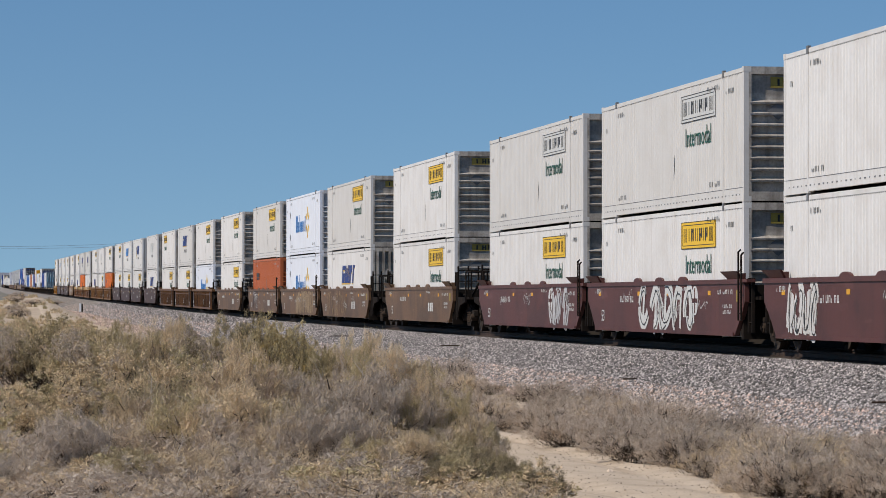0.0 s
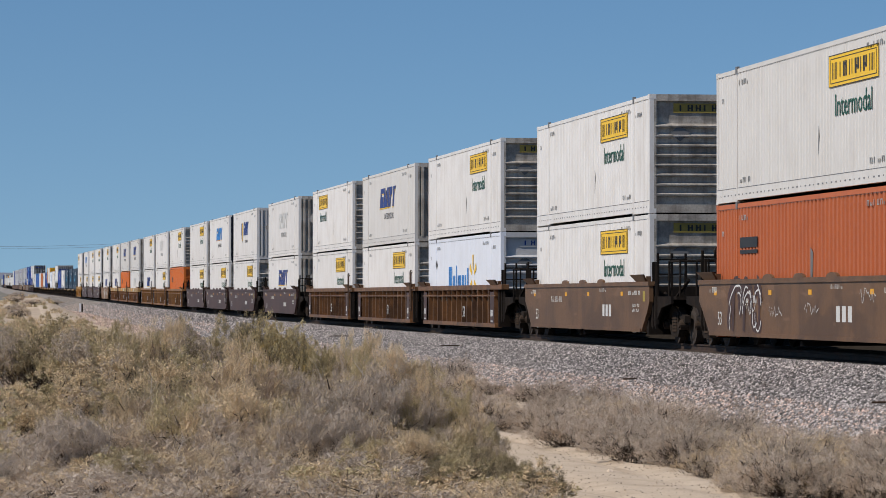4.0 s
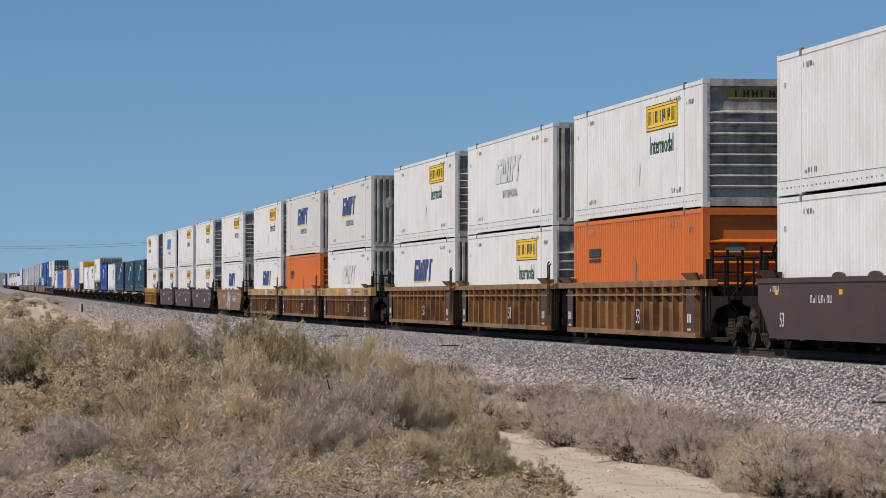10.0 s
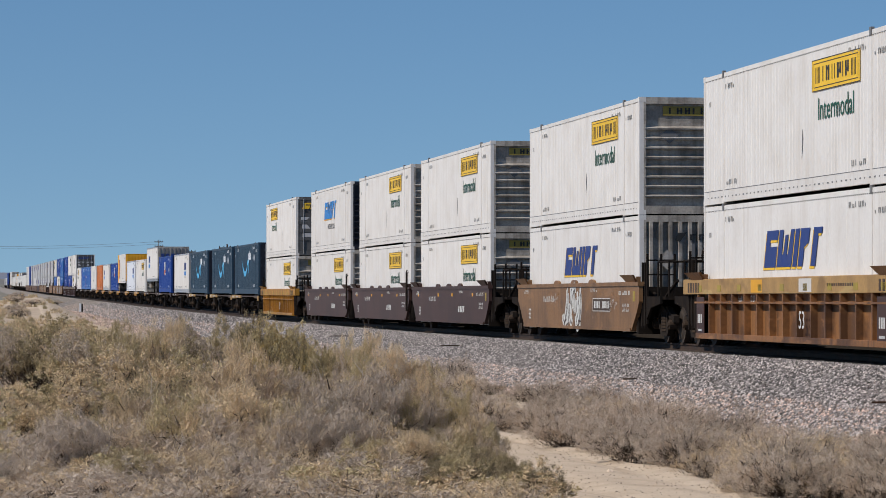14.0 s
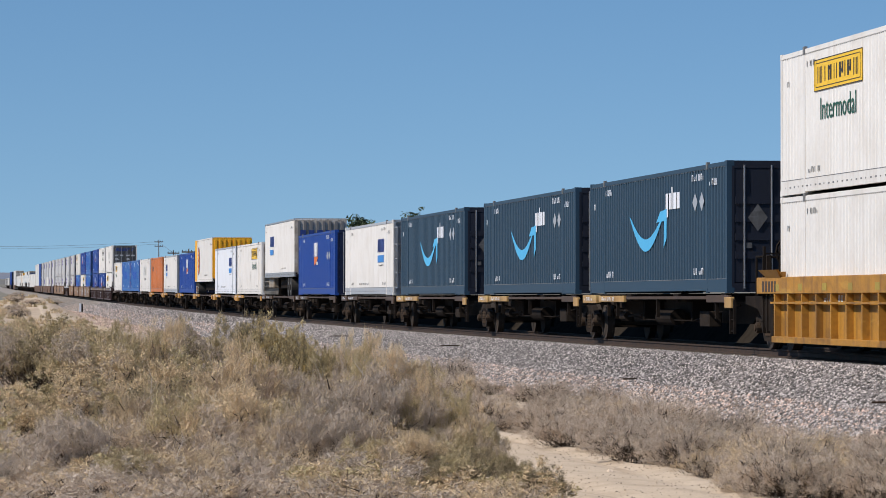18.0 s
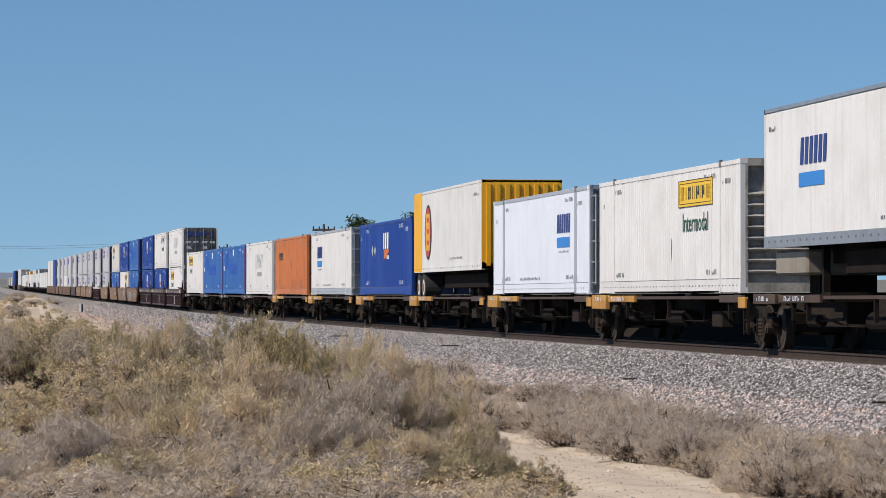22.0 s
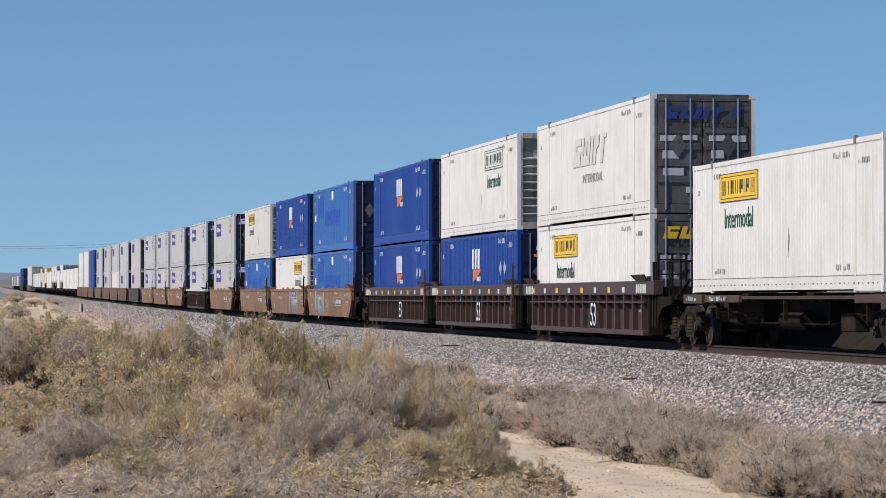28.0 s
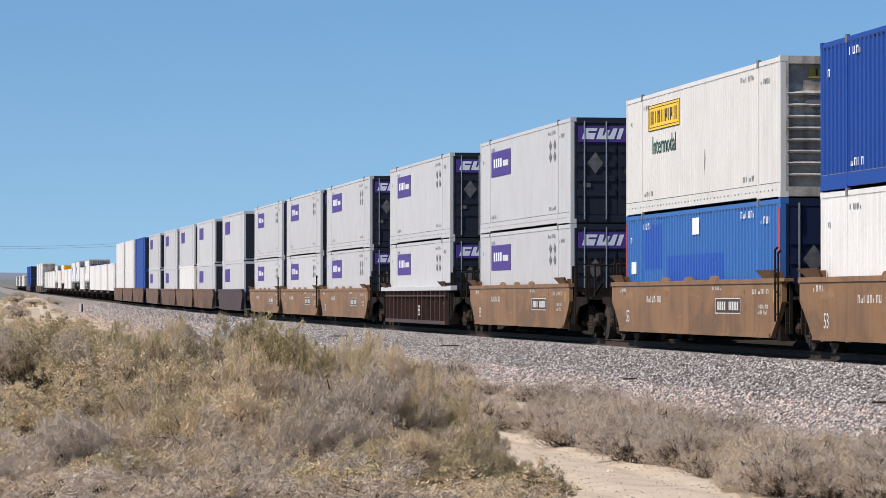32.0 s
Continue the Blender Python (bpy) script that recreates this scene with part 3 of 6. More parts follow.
    if style in ("plated", "plateddoor"):
        plate_emblem(c, lg, faded)
        sheet(c, SOFTGREY, [(0.9, 0.7), (1.0, 1.1), (0.95, 1.3)], "scuff")
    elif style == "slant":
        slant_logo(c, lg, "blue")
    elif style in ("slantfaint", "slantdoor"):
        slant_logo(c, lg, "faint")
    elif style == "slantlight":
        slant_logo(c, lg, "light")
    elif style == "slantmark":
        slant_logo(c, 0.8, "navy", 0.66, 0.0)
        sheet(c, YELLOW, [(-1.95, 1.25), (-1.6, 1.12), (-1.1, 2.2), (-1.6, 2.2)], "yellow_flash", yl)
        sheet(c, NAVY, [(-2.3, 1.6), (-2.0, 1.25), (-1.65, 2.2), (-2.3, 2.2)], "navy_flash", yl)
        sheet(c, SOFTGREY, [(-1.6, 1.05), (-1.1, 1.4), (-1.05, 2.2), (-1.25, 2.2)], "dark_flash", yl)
    elif style == "store":
        for x0, w, z1 in ((-3.05, 0.85, 1.92), (-2.05, 0.55, 1.62), (-1.35, 0.22, 1.95), (-1.0, 0.85, 1.62), (0.0, 0.55, 1.62), (0.68, 0.3, 1.62), (1.15, 0.4, 1.85)):
            bm = bmesh.new()
            n = 3 if w > 0.8 else (2 if w > 0.5 else 1)
            for i in range(n):
                a = x0 + i * w / n
                prism(bm, [(a, 1.12), (a + w / n * 0.62, 1.12), (a + w / n * 0.62, z1), (a, z1)], yl, yl + 0.004)
            fine(part("blue_mark", bm, AZURE, c))
        for i in range(6):
            a = math.pi / 6 + i * math.pi / 3
            u, w = math.cos(a), math.sin(a)
            sheet(c, YELLOW, [(2.4 + u * 0.26 - w * 0.06, 1.53 + w * 0.26 + u * 0.06), (2.4 + u * 0.26 + w * 0.06, 1.53 + w * 0.26 - u * 0.06),
                              (2.4 + u * 0.80 + w * 0.12, 1.53 + w * 0.74 - u * 0.12), (2.4 + u * 0.80 - w * 0.12, 1.53 + w * 0.74 + u * 0.12)], "ray", yl)
        for z in (0.75, 1.85):
            sheet(c, SOFTGREY, [(-6.0, z), (-5.8, z + 0.17), (-6.0, z + 0.34), (-6.2, z + 0.17)], "placard", yl)
    elif style in ("orange", "fadedorange"):
        sheet(c, BLACK, rect(-5.8, -4.2, 1.93, 2.15), "dark_mark", yl)
        sheet(c, BLACK, rect(-5.8, -4.2, 1.80, 1.88), "dark_mark", yl)
        sheet(c, SOFTGREY, [(0.3, 1.2), (0.45, 1.2), (0.5, 1.75), (0.3, 1.85)], "scuff", yl)
    elif style == "teal":
        n = 22
        lo = [(-2.75 + 4.2 * i / n, 1.92 - 0.90 * math.sin(math.pi * (i / n) ** 0.95) - 0.0) for i in range(n + 1)]
        hi = [(x + 0.04, z + 0.30 * math.sin(math.pi * (i / n)) ** 0.8) for i, (x, z) in enumerate(lo)]
        sheet(c, SKYBLUE, lo + hi[::-1][1:-1], "curved_emblem", yl)
        sheet(c, SKYBLUE, [(0.55, 1.70), (1.0, 1.95), (1.75, 2.0), (1.72, 1.3), (1.40, 1.08), (1.45, 1.72)], "emblem_tip", yl - 0.004)
        for x, w, a, b in ((1.62, 0.26, 1.80, 2.36), (2.0, 0.2, 1.98, 2.36), (2.28, 0.12, 1.98, 2.5), (2.48, 0.34, 1.98, 2.36), (2.9, 0.28, 1.98, 2.36)):
            sheet(c, BRIGHT, rect(x, x + w, a, b), "white_mark", yl)
        for x in (4.85, 5.55):
            sheet(c, POSTGREY, [(x, 1.85), (x + 0.26, 2.07), (x, 2.28), (x - 0.26, 2.07)], "placard", yl)
    elif style == "royal":
        k = 0.65 if rev else 0.0
        for x, w in ((-0.9, 0.42), (-0.35, 0.5), (0.25, 0.55)):
            sheet(c, BRIGHT, [(k + x, 1.80), (k + x + w * 0.7, 1.80), (k + x + w * 0.8, 2.44), (k + x, 2.44)], "white_emblem", yl)
        sheet(c, ORANGE, [(k - 0.75, 1.40), (k - 0.45, 1.40), (k + 0.85, 1.70), (k + 0.9, 1.78), (k - 0.75, 1.78)], "orange_flash", yl)
        bars(c, BRIGHT, k + 0.1, k + 0.95, 1.40, 1.55, 3, yl, 0, "white_mark")
        q = -3.35 if rev else 5.3
        for x in (q - 0.4, q + 0.4):
            sheet(c, POSTGREY, [(x, 1.55), (x + 0.28, 1.78), (x, 2.0), (x - 0.28, 1.78)], "placard", yl)
    elif style == "blue":
        # overpainted areas follow the flutes of the side sheet
        x0 = -CL / 2 + 0.12
        pitch = (CL - 0.24) / int((CL - 0.24) / 0.30)
        for i0, i1, z0, z1 in ((16, 36, 1.2, 1.85), (7, 14, 1.55, 2.62)):
            part("painted_patch", side_panel(-h - 0.003, x0 + i0 * pitch, x0 + i1 * pitch, z0, z1, "corr"), PATCH, c)
        sheet(c, BRIGHT, rect(-0.34, 0.38, 2.30, 2.68), "label_plate", yl)
        sheet(c, BRIGHT, rect(-7.4, -6.8, 1.45, 1.75), "label_plate", yl)
        sheet(c, RED, rect(7.92, 8.06, 0.2, 2.7), "red_edge", yl - 0.008)
        sheet(c, RED, rect(-8.06, -7.98, 0.2, 2.7), "red_edge", yl - 0.008)
    elif style == "parcel":
        sheet(c, PURPLE, rect(-5.8, -2.1, 1.72, 2.5), "square_emblem", yl)
        bars(c, BRIGHT, -5.3, -3.6, 2.0, 2.27, 4, yl - 0.005, 0, "white_mark")
        sheet(c, PALE, rect(-3.5, -2.5, 2.0, 2.18), "pale_mark", yl - 0.005)
        for x in (4.9, 5.6):
            sheet(c, SOFTGREY, [(x, 1.78), (x + 0.22, 1.93), (x, 2.08), (x - 0.22, 1.93)], "placard", yl)
            sheet(c, SOFTGREY, [(x, 2.10), (x + 0.22, 2.25), (x, 2.40), (x - 0.22, 2.25)], "placard", yl)
    elif style in ("reefer", "lightreefer"):
        k = -4.35 if rev else 4.3
        for i in range(6):
            a = k - 1.05 + i * 0.35
            sheet(c, NAVY, [(a, 1.70), (a + 0.24, 1.70), (a + 0.32, 2.22), (a + 0.08, 2.22)], "blue_emblem", yl)
        sheet(c, AZURE, rect(k - 1.05, k + 0.9, 1.30, 1.58), "blue_block", yl)
        stencils(c, SOFTGREY, ((k - 0.8, k + 0.8, 1.15, 0.06, 12), (-3.0, 0.5, 0.42, 0.08, 16)), yl)
    CACHE[key] = c
    return c


# ---------- cars ----------
def truck(parent, x):
    """Two-axle truck: bolster, cast side frames with openings, coil springs, bearing caps, wheels and brake beams."""
    t = part("truck", box(x - 0.22, x + 0.22, -1.1, 1.1, 0.42, 0.78, 0.03), IRON, parent)
    for y in (-1.03, 1.03):
        sg = math.copysign(1, y)
        bm = bmesh.new()
        prism(bm, [(x - 1.12, 0.50), (x - 1.12, 0.66), (x - 0.75, 0.70), (x - 0.35, 0.90), (x + 0.35, 0.90), (x + 0.75, 0.70), (x + 1.12, 0.66),
                   (x + 1.12, 0.50), (x + 0.72, 0.54), (x + 0.30, 0.74), (x - 0.30, 0.74), (x - 0.72, 0.54)], y - 0.07, y + 0.07)
        prism(bm, [(x - 0.72, 0.55), (x - 0.62, 0.58), (x - 0.32, 0.28), (x + 0.32, 0.28), (x + 0.62, 0.58), (x + 0.72, 0.55), (x + 0.36, 0.17), (x - 0.36, 0.17)], y - 0.07, y + 0.07)
        for k in (-0.29, 0.29):
            add_box(bm, x + k - 0.05, x + k + 0.05, y - 0.065, y + 0.065, 0.26, 0.76)
        part("side_frame", bm, TRUCKM, t)
        bm = bmesh.new()
        for k in (-0.15, 0, 0.15):
            for i in range(5):
                z = 0.29 + i * 0.075
                cyl(bm, (x + k, y + sg * 0.04, z), (x + k, y + sg * 0.04, z + 0.042), 0.068, 8)
            cyl(bm, (x + k, y + sg * 0.04, 0.28), (x + k, y + sg * 0.04, 0.66), 0.045, 6)
        part("spring_nest", bm, SPRINGM, t)
        for k in (-0.88, 0.88) if sg < 0 else ():
            bm = cyl(bmesh.new(), (x + k, y - sg * 0.06, 0.45), (x + k, y + sg * 0.13, 0.45), 0.115, 12)
            cyl(bm, (x + k, y + sg * 0.13, 0.45), (x + k, y + sg * 0.16, 0.45), 0.07, 8)
            add_box(bm, x + k - 0.15, x + k + 0.15, y - 0.07, y + 0.07, 0.53, 0.60)
            part("bearing_cap", bm, SPRINGM, t)
    for k in (-0.88, 0.88):
        bm = bmesh.new()
        for y in (-0.78, 0.78):
            o = math.copysign(0.065, y)
            cyl(bm, (x + k, y - o, 0.45), (x + k, y + o, 0.45), 0.45, 28)
            cyl(bm, (x + k, y - 1.9 * o, 0.45), (x + k, y - o, 0.45), 0.475, 28)
            cyl(bm, (x + k, y + o, 0.45), (x + k, y + 1.5 * o, 0.45), 0.37, 24, 0.30)
        cyl(bm, (x + k, -0.8, 0.45), (x + k, 0.8, 0.45), 0.08, 8)
        part("wheelset", bm, WHEEL, t)
        e = math.copysign(1, k)
        part("brake_beam", box(x + k - e * 0.56 - 0.05, x + k - e * 0.56 + 0.05, -0.85, 0.85, 0.30, 0.42), IRON, t)
    return t


def ladder(parent, x, y, z0, z1):
    bm = bmesh.new()
    for k in (-0.17, 0.17):
        add_box(bm, x + k - 0.035, x + k + 0.035, y - 0.03, y + 0.03, z0, z1)
    for i in range(3):
        z = z0 + 0.2 + i * 0.42
        if z < z1:
            add_box(bm, x - 0.15, x + 0.15, y - 0.012, y + 0.012, z, z + 0.025)
    part("ladder", bm, IRON, parent)


WELLS = {"maroon": (MAROON, MAROON, "smooth", "maroon steel well car with painted graffiti"),
         "brown": (BROWN, BROWN, "smooth", "dusty brown steel well car"),
         "dark": (DARKB, DARKB, "smooth", "dark brown steel well car"),
         "tan": (TAN, TAN, "smooth", "tan-orange steel well car with graffiti"),
         "rust": (RUST, RUST, "ribbed", "rusty brown rib-sided well car"),
         "gold": (GOLD, GOLD, "ribbed", "golden-rust rib-sided well car"),
         "amber": (AMBERWELL, AMBERWELL, "chord", "amber-yellow rib-sided well car"),
         "chord": (OXIDE, TIMBER, "chord", "rusty rib-sided well car with tan chord"),
         "plum": (PLUM, PLUM, "chord", "plum-coloured rib-sided well car"),
         "grey": (DARKB, GREYW, "ribbed", "dark grey rib-sided well car")}


def well_car(style, front, rear, art):
    """One well: sides, floor beams, end platforms, guides, ladder, trucks. front/rear: 'a' shared truck, 'c' coupler end."""
    key = ("well", style, front, rear, art)
    if key in CACHE:
        return CACHE[key]
    skin, chord, kind, label = WELLS[style]
    w = thing("well_car", label + ", coupled in the train", "well car", "well cars of the train")
    top, low, yo = 1.46, 0.28, 1.50
    for sg in (-1, 1):
        y = sg * yo
        ya, yb = (y, y + 0.10) if sg < 0 else (y - 0.10, y)
        if kind == "smooth":
            bm = bmesh.new()
            prism(bm, [(-7.95, low), (8.0, low), (8.7, 0.75), (8.95, 1.0), (8.95, top), (-9.0, top), (-9.0, 1.0), (-8.6, 0.75)], ya, yb)
            part("side_sheet", bm, skin, w)
            bm = bmesh.new()
            a, b = (y - 0.03, y + 0.14) if sg < 0 else (y - 0.14, y + 0.03)
            add_box(bm, -9.02, 8.97, a, b, top - 0.08, top + 0.02)
            part("top_chord", bm, chord, w)
            bm = box(-7.9, 7.95, a, b, low - 0.02, low + 0.06)
            part("bottom_chord", bm, skin, w)
        else:
            rec = 0.15
            low = 0.2
            a, b = (y, y + 0.24) if sg < 0 else (y - 0.24, y)
            hgt = 0.34 if kind == "chord" else 0.16
            part("top_chord", box(-9.4, 9.4, a, b, top - hgt + 0.04, top + 0.04, 0.012), chord, w)
            ya, yb = (y + rec, y + rec + 0.03) if sg < 0 else (y - rec - 0.03, y - rec)
            bm = bmesh.new()
            prism(bm, [(-8.2, low), (8.2, low), (8.4, 0.7), (9.2, 1.0), (9.2, top - 0.1), (-9.2, top - 0.1), (-9.2, 1.0), (-8.4, 0.7)], ya, yb)
            part("side_sheet", bm, skin, w)
            part("bottom_chord", box(-8.1, 8.1, a, b, low - 0.03, low + 0.10, 0.01), skin, w)
            for i in range(15 if sg < 0 else 0):
                x = -7.9 + i * 15.8 / 14
                part("rib", box(x - 0.04, x + 0.04, min(a, b) + 0.012, min(a, b) + 0.16, low + 0.08, top - hgt + 0.05), skin, w)
            if style in ("gold", "rust", "chord") and sg < 0:
                for x0 in (-8.0, 7.15):
                    p_ = part("end_panel", box(x0, x0 + 0.75, y + 0.004, y + 0.02, low + 0.09, top - hgt - 0.02), DARKB, w)
                    bars(p_, PALE, x0 + 0.14, x0 + 0.6, 0.52, 0.72, 3, y, 0, "panel_mark")
                    bars(p_, PALE, x0 + 0.16, x0 + 0.55, 0.34, 0.39, 6, y, 0, "panel_mark")
            if kind == "chord" or kind == "ribbed":
                bm = box(-8.2, 8.2, (a if sg < 0 else b - 0.1), (a + 0.1 if sg < 0 else b), top - hgt - 0.16, top - hgt - 0.12)
                part("stiffener", bm, skin, w)
        for x in (-7.95, 7.95):
            # a flared guide plate with two gussets
            bm = bmesh.new()
            e = 1 if x > 0 else -1
            q = [(x - e * 0.62, y, top + 0.02), (x + e * 0.55, y, top + 0.02), (x + e * 0.8, y + sg * 0.13, top + 0.19), (x - e * 0.8, y + sg * 0.13, top + 0.19)]
            va = [bm.verts.new(p) for p in q]
            vb = [bm.verts.new((p[0], p[1] - sg * 0.05, p[2])) for p in q]
            bm.faces.new(va)
            bm.faces.new(vb[::-1])
            for i in range(4):
                bm.faces.new((va[i], vb[i], vb[(i + 1) % 4], va[(i + 1) % 4]))
            for u in (-0.4, 0.4):
                add_box(bm, x + u - 0.03, x + u + 0.03, min(y - sg * 0.16, y - sg * 0.05), max(y - sg * 0.16, y - sg * 0.05), top, top + 0.15)
            bmesh.ops.recalc_face_normals(bm, faces=bm.faces)
            part("container_guide", bm, skin, w)
        if sg < 0:
            for x in (-2.6, 0.0, 2.6) if kind == "smooth" else ():
                bm = bmesh.new()
                prism(bm, [(x + 0.42 * math.cos(a), top + 0.02 + 0.09 * math.sin(a)) for a in (i * math.pi / 8 for i in range(9))], y + 0.01, y + 0.07)
                part("guide_hump", bm, skin, w)
    for x in (0.0,):
        part("floor_beam", box(x - 0.15, x + 0.15, -1.42, 1.42, 0.13, 0.22), IRON, w)
    for e, st in ((1, front), (-1, rear)):
        end = (art / 2) if st == "a" else 11.35
        bm = bmesh.new()
        x0, x1 = sorted((e * 8.35, e * (end - 0.15)))
        add_box(bm, x0, x1, -0.45, 0.45, 0.82, 1.05)
        x0, x1 = sorted((e * 8.30, e * 8.5))
        add_box(bm, x0, x1, -1.42, 1.42, 0.2, 1.36)
        x0, x1 = sorted((e * 8.35, e * (9.4 if st == "a" else 10.9)))
        add_box(bm, x0, x1, -1.25, 1.25, 1.04, 1.12)
        part("end_platform", bm, IRON, w)
        ladder(w, e * 9.05, -1.38, 0.35, 1.95 if st == "c" else 1.5)
        if e > 0 and st == "a":
            bm = bmesh.new()
            for k in (0.0, 0.26):
                cyl(bm, (8.62 + k, -1.56, 0.6), (8.62 + k, -1.56, 2.05 - k * 0.25), 0.022, 6)
                cyl(bm, (8.62 + k, -1.56, 2.05 - k * 0.25), (8.70 + k, -1.53, 2.10 - k * 0.25), 0.022, 6)
            for z in (0.75, 1.2, 1.65):
                cyl(bm, (8.62, -1.56, z), (8.88, -1.56, z), 0.016, 6)
            part("guard_rail", bm, IRON if kind == "smooth" else DECKBROWN, w)
            part("end_step", box(8.45, 9.35, -1.55, -1.36, top - 0.05, top + 0.02), skin, w)
        if st == "c":
            bm = cyl(bmesh.new(), (e * (end - 0.2), 0, 0.85), (e * (end + 0.35), 0, 0.85), 0.13, 8)
            part("coupler", bm, IRON, w)
            for yy in (-1.15, 1.15):
                bm = bmesh.new()
                cyl(bm, (e * 10.85, yy, 1.1), (e * 10.85, yy, 1.97), 0.025, 6)
                cyl(bm, (e * 9.6, yy, 1.1), (e * 9.6, yy, 1.97), 0.025, 6)
                cyl(bm, (e * 9.58, yy, 1.95), (e * 10.87, yy, 1.95), 0.025, 6)
                part("handrail", bm, IRON, w)
            part("crossrail", cyl(bmesh.new(), (e * 10.85, -1.15, 1.95), (e * 10.85, 1.15, 1.95), 0.025, 6), IRON, w)
            if e < 0:
                bm = bmesh.new()
                rim = [Vector((-10.5, -0.45 + 0.36 * math.cos(a), 2.05 + 0.36 * math.sin(a))) for a in (i * math.pi / 8 for i in range(16))]
                for k in range(16):
                    cyl(bm, rim[k], rim[(k + 1) % 16], 0.028, 5)
                    if k % 4 == 0:
                        cyl(bm, rim[k], (-10.5, -0.45, 2.05), 0.018, 4)
                part("brake_wheel", bm, IRON, w)
                part("brake_stand", box(-10.58, -10.42, -0.58, -0.32, 1.1, 2.0), IRON, w)
            x0, x1 = sorted((e * 9.25, e * 9.33))
            bm = bmesh.new()
            for yy in (-1.36, -1.02, -0.68):
                add_box(bm, x0, x1, yy - 0.025, yy + 0.025, 0.45, 2.15)
            for zz in (0.6, 0.95, 1.3, 1.65, 2.0):
                add_box(bm, x0, x1, -1.36, -0.68, zz - 0.018, zz + 0.018)
            part("end_ladder", bm, IRON, w)
            bm = bmesh.new()
            prism(bm, [(e * 8.6, 0.4), (e * 9.0, 0.4), (e * 9.8, 0.85), (e * 10.9, 0.95), (e * 10.9, 1.12), (e * 8.6, 1.12)][::int(e)], -1.38, -1.32)
            part("end_gusset", bm, IRON, w)
            bm = bmesh.new()
            for k, (xa, za, xb, zb) in enumerate(((8.9, 1.2, 10.6, 0.7), (9.5, 1.1, 10.9, 1.5), (10.2, 0.5, 11.1, 0.9))):
                cyl(bm, (e * xa, -1.1 + k * 0.15, za), (e * xb, -1.1 + k * 0.15, zb), 0.04, 6)
            part("brake_hose", bm, IRON, w)
            truck(w, e * 10.0)
        elif e < 0:
            truck(w, -art / 2)
    y = -yo - 0.005
    # stencils and placards on the side
    mk = PALE
    if kind != "smooth":
        y = -yo + 0.144
    stencils(w, mk, ((-7.9, -7.0, 1.20, 0.12, 4), (-4.6, -2.9, 0.98, 0.15, 8), (6.4, 7.9, 1.16, 0.1, 6), (6.9, 7.8, 0.86, 0.08, 6), (6.9, 7.8, 0.74, 0.08, 6), (2.6, 3.5, 1.25, 0.08, 6)), y)
    yr = -yo - 0.005 if kind == "smooth" else y
    if kind == "chord":
        # reflective dashes and worn lighter panels along the top chord
        for i in range(9):
            x = -7.6 + i * 1.9
            sheet(w, (YELLOW, PALE)[i % 2] if style == "plum" else ENDYELLOW, rect(x - 0.16, x + 0.16, 1.22, 1.36), "reflector", -yo - 0.005)
        for x0 in (-8.9, 7.3):
            bars(w, PALE if style == "plum" else DECKBROWN, x0, x0 + 1.3, 1.2, 1.42, 5, -yo - 0.005, 0, "chord_mark")
        if style == "chord":
            bars(w, DECKBROWN, 3.6, 5.6, 1.30, 1.36, 12, -yo - 0.005, 0, "chord_mark")
            for x in (-2.2, 1.9):
                sheet(w, CREAM if x > 0 else AMBER, rect(x - 0.5, x + 0.5, 1.19, 1.46), "worn_panel", -yo - 0.005)
    for x in (-7.35, -2.3, 1.0, 5.55):
        sheet(w, AMBER if style in ("dark", "brown", "maroon") else GOLD, rect(x - 0.13, x + 0.13, 1.14, 1.24), "reflector", yr)
    sheet(w, ENDYELLOW, rect(8.2, 8.45, 1.0, 1.25), "reflector", yr)
    if kind != "smooth":
        lettering("53", 0.85 if style == "plum" else 0.5, 1.6, 0.62, -yo + 0.006, BRIGHT if style == "plum" else PALE, w)
    else:
        lettering("53", 0.42, -6.9, 0.62, y, PALE, w)
    if style == "maroon":
        bm = bmesh.new()
        bmesh.ops.create_cone(bm, cap_ends=True, segments=20, radius1=0.33, radius2=0.33, depth=0.006, matrix=Matrix.Translation((4.08, y, 1.02)) @ Matrix.Rotation(radians(90), 4, "X"))
        part("round_emblem", bm, PALE, w)
        sheet(w, MAROON, rect(4.03, 4.13, 0.74, 1.30), "emblem_cross", y - 0.006)
        sheet(w, MAROON, rect(3.8, 4.36, 0.97, 1.07), "emblem_cross", y - 0.006)
    if style == "tan":
        sheet(w, DECKBROWN, rect(2.9, 5.3, 0.74, 1.08), "number_plate", y)
        frame_sheet(w, PALE, 2.9, 5.3, 0.74, 1.08, 0.02, "plate_border", y - 0.004)
        bars(w, PALE, 3.1, 3.95, 0.82, 1.0, 4, y - 0.004, 0, "plate_mark")
        bars(w, PALE, 4.2, 5.15, 0.82, 1.0, 6, y - 0.004, 0, "plate_mark")
    if style == "dark":
        bars(w, PALE, 2.4, 3.8, 0.62, 0.82, 4, y, 0.1)
    if style == "brown":
        bars(w, PALE, 3.0, 4.3, 0.62, 0.92, 3, y)
    CACHE[key] = w
    return w


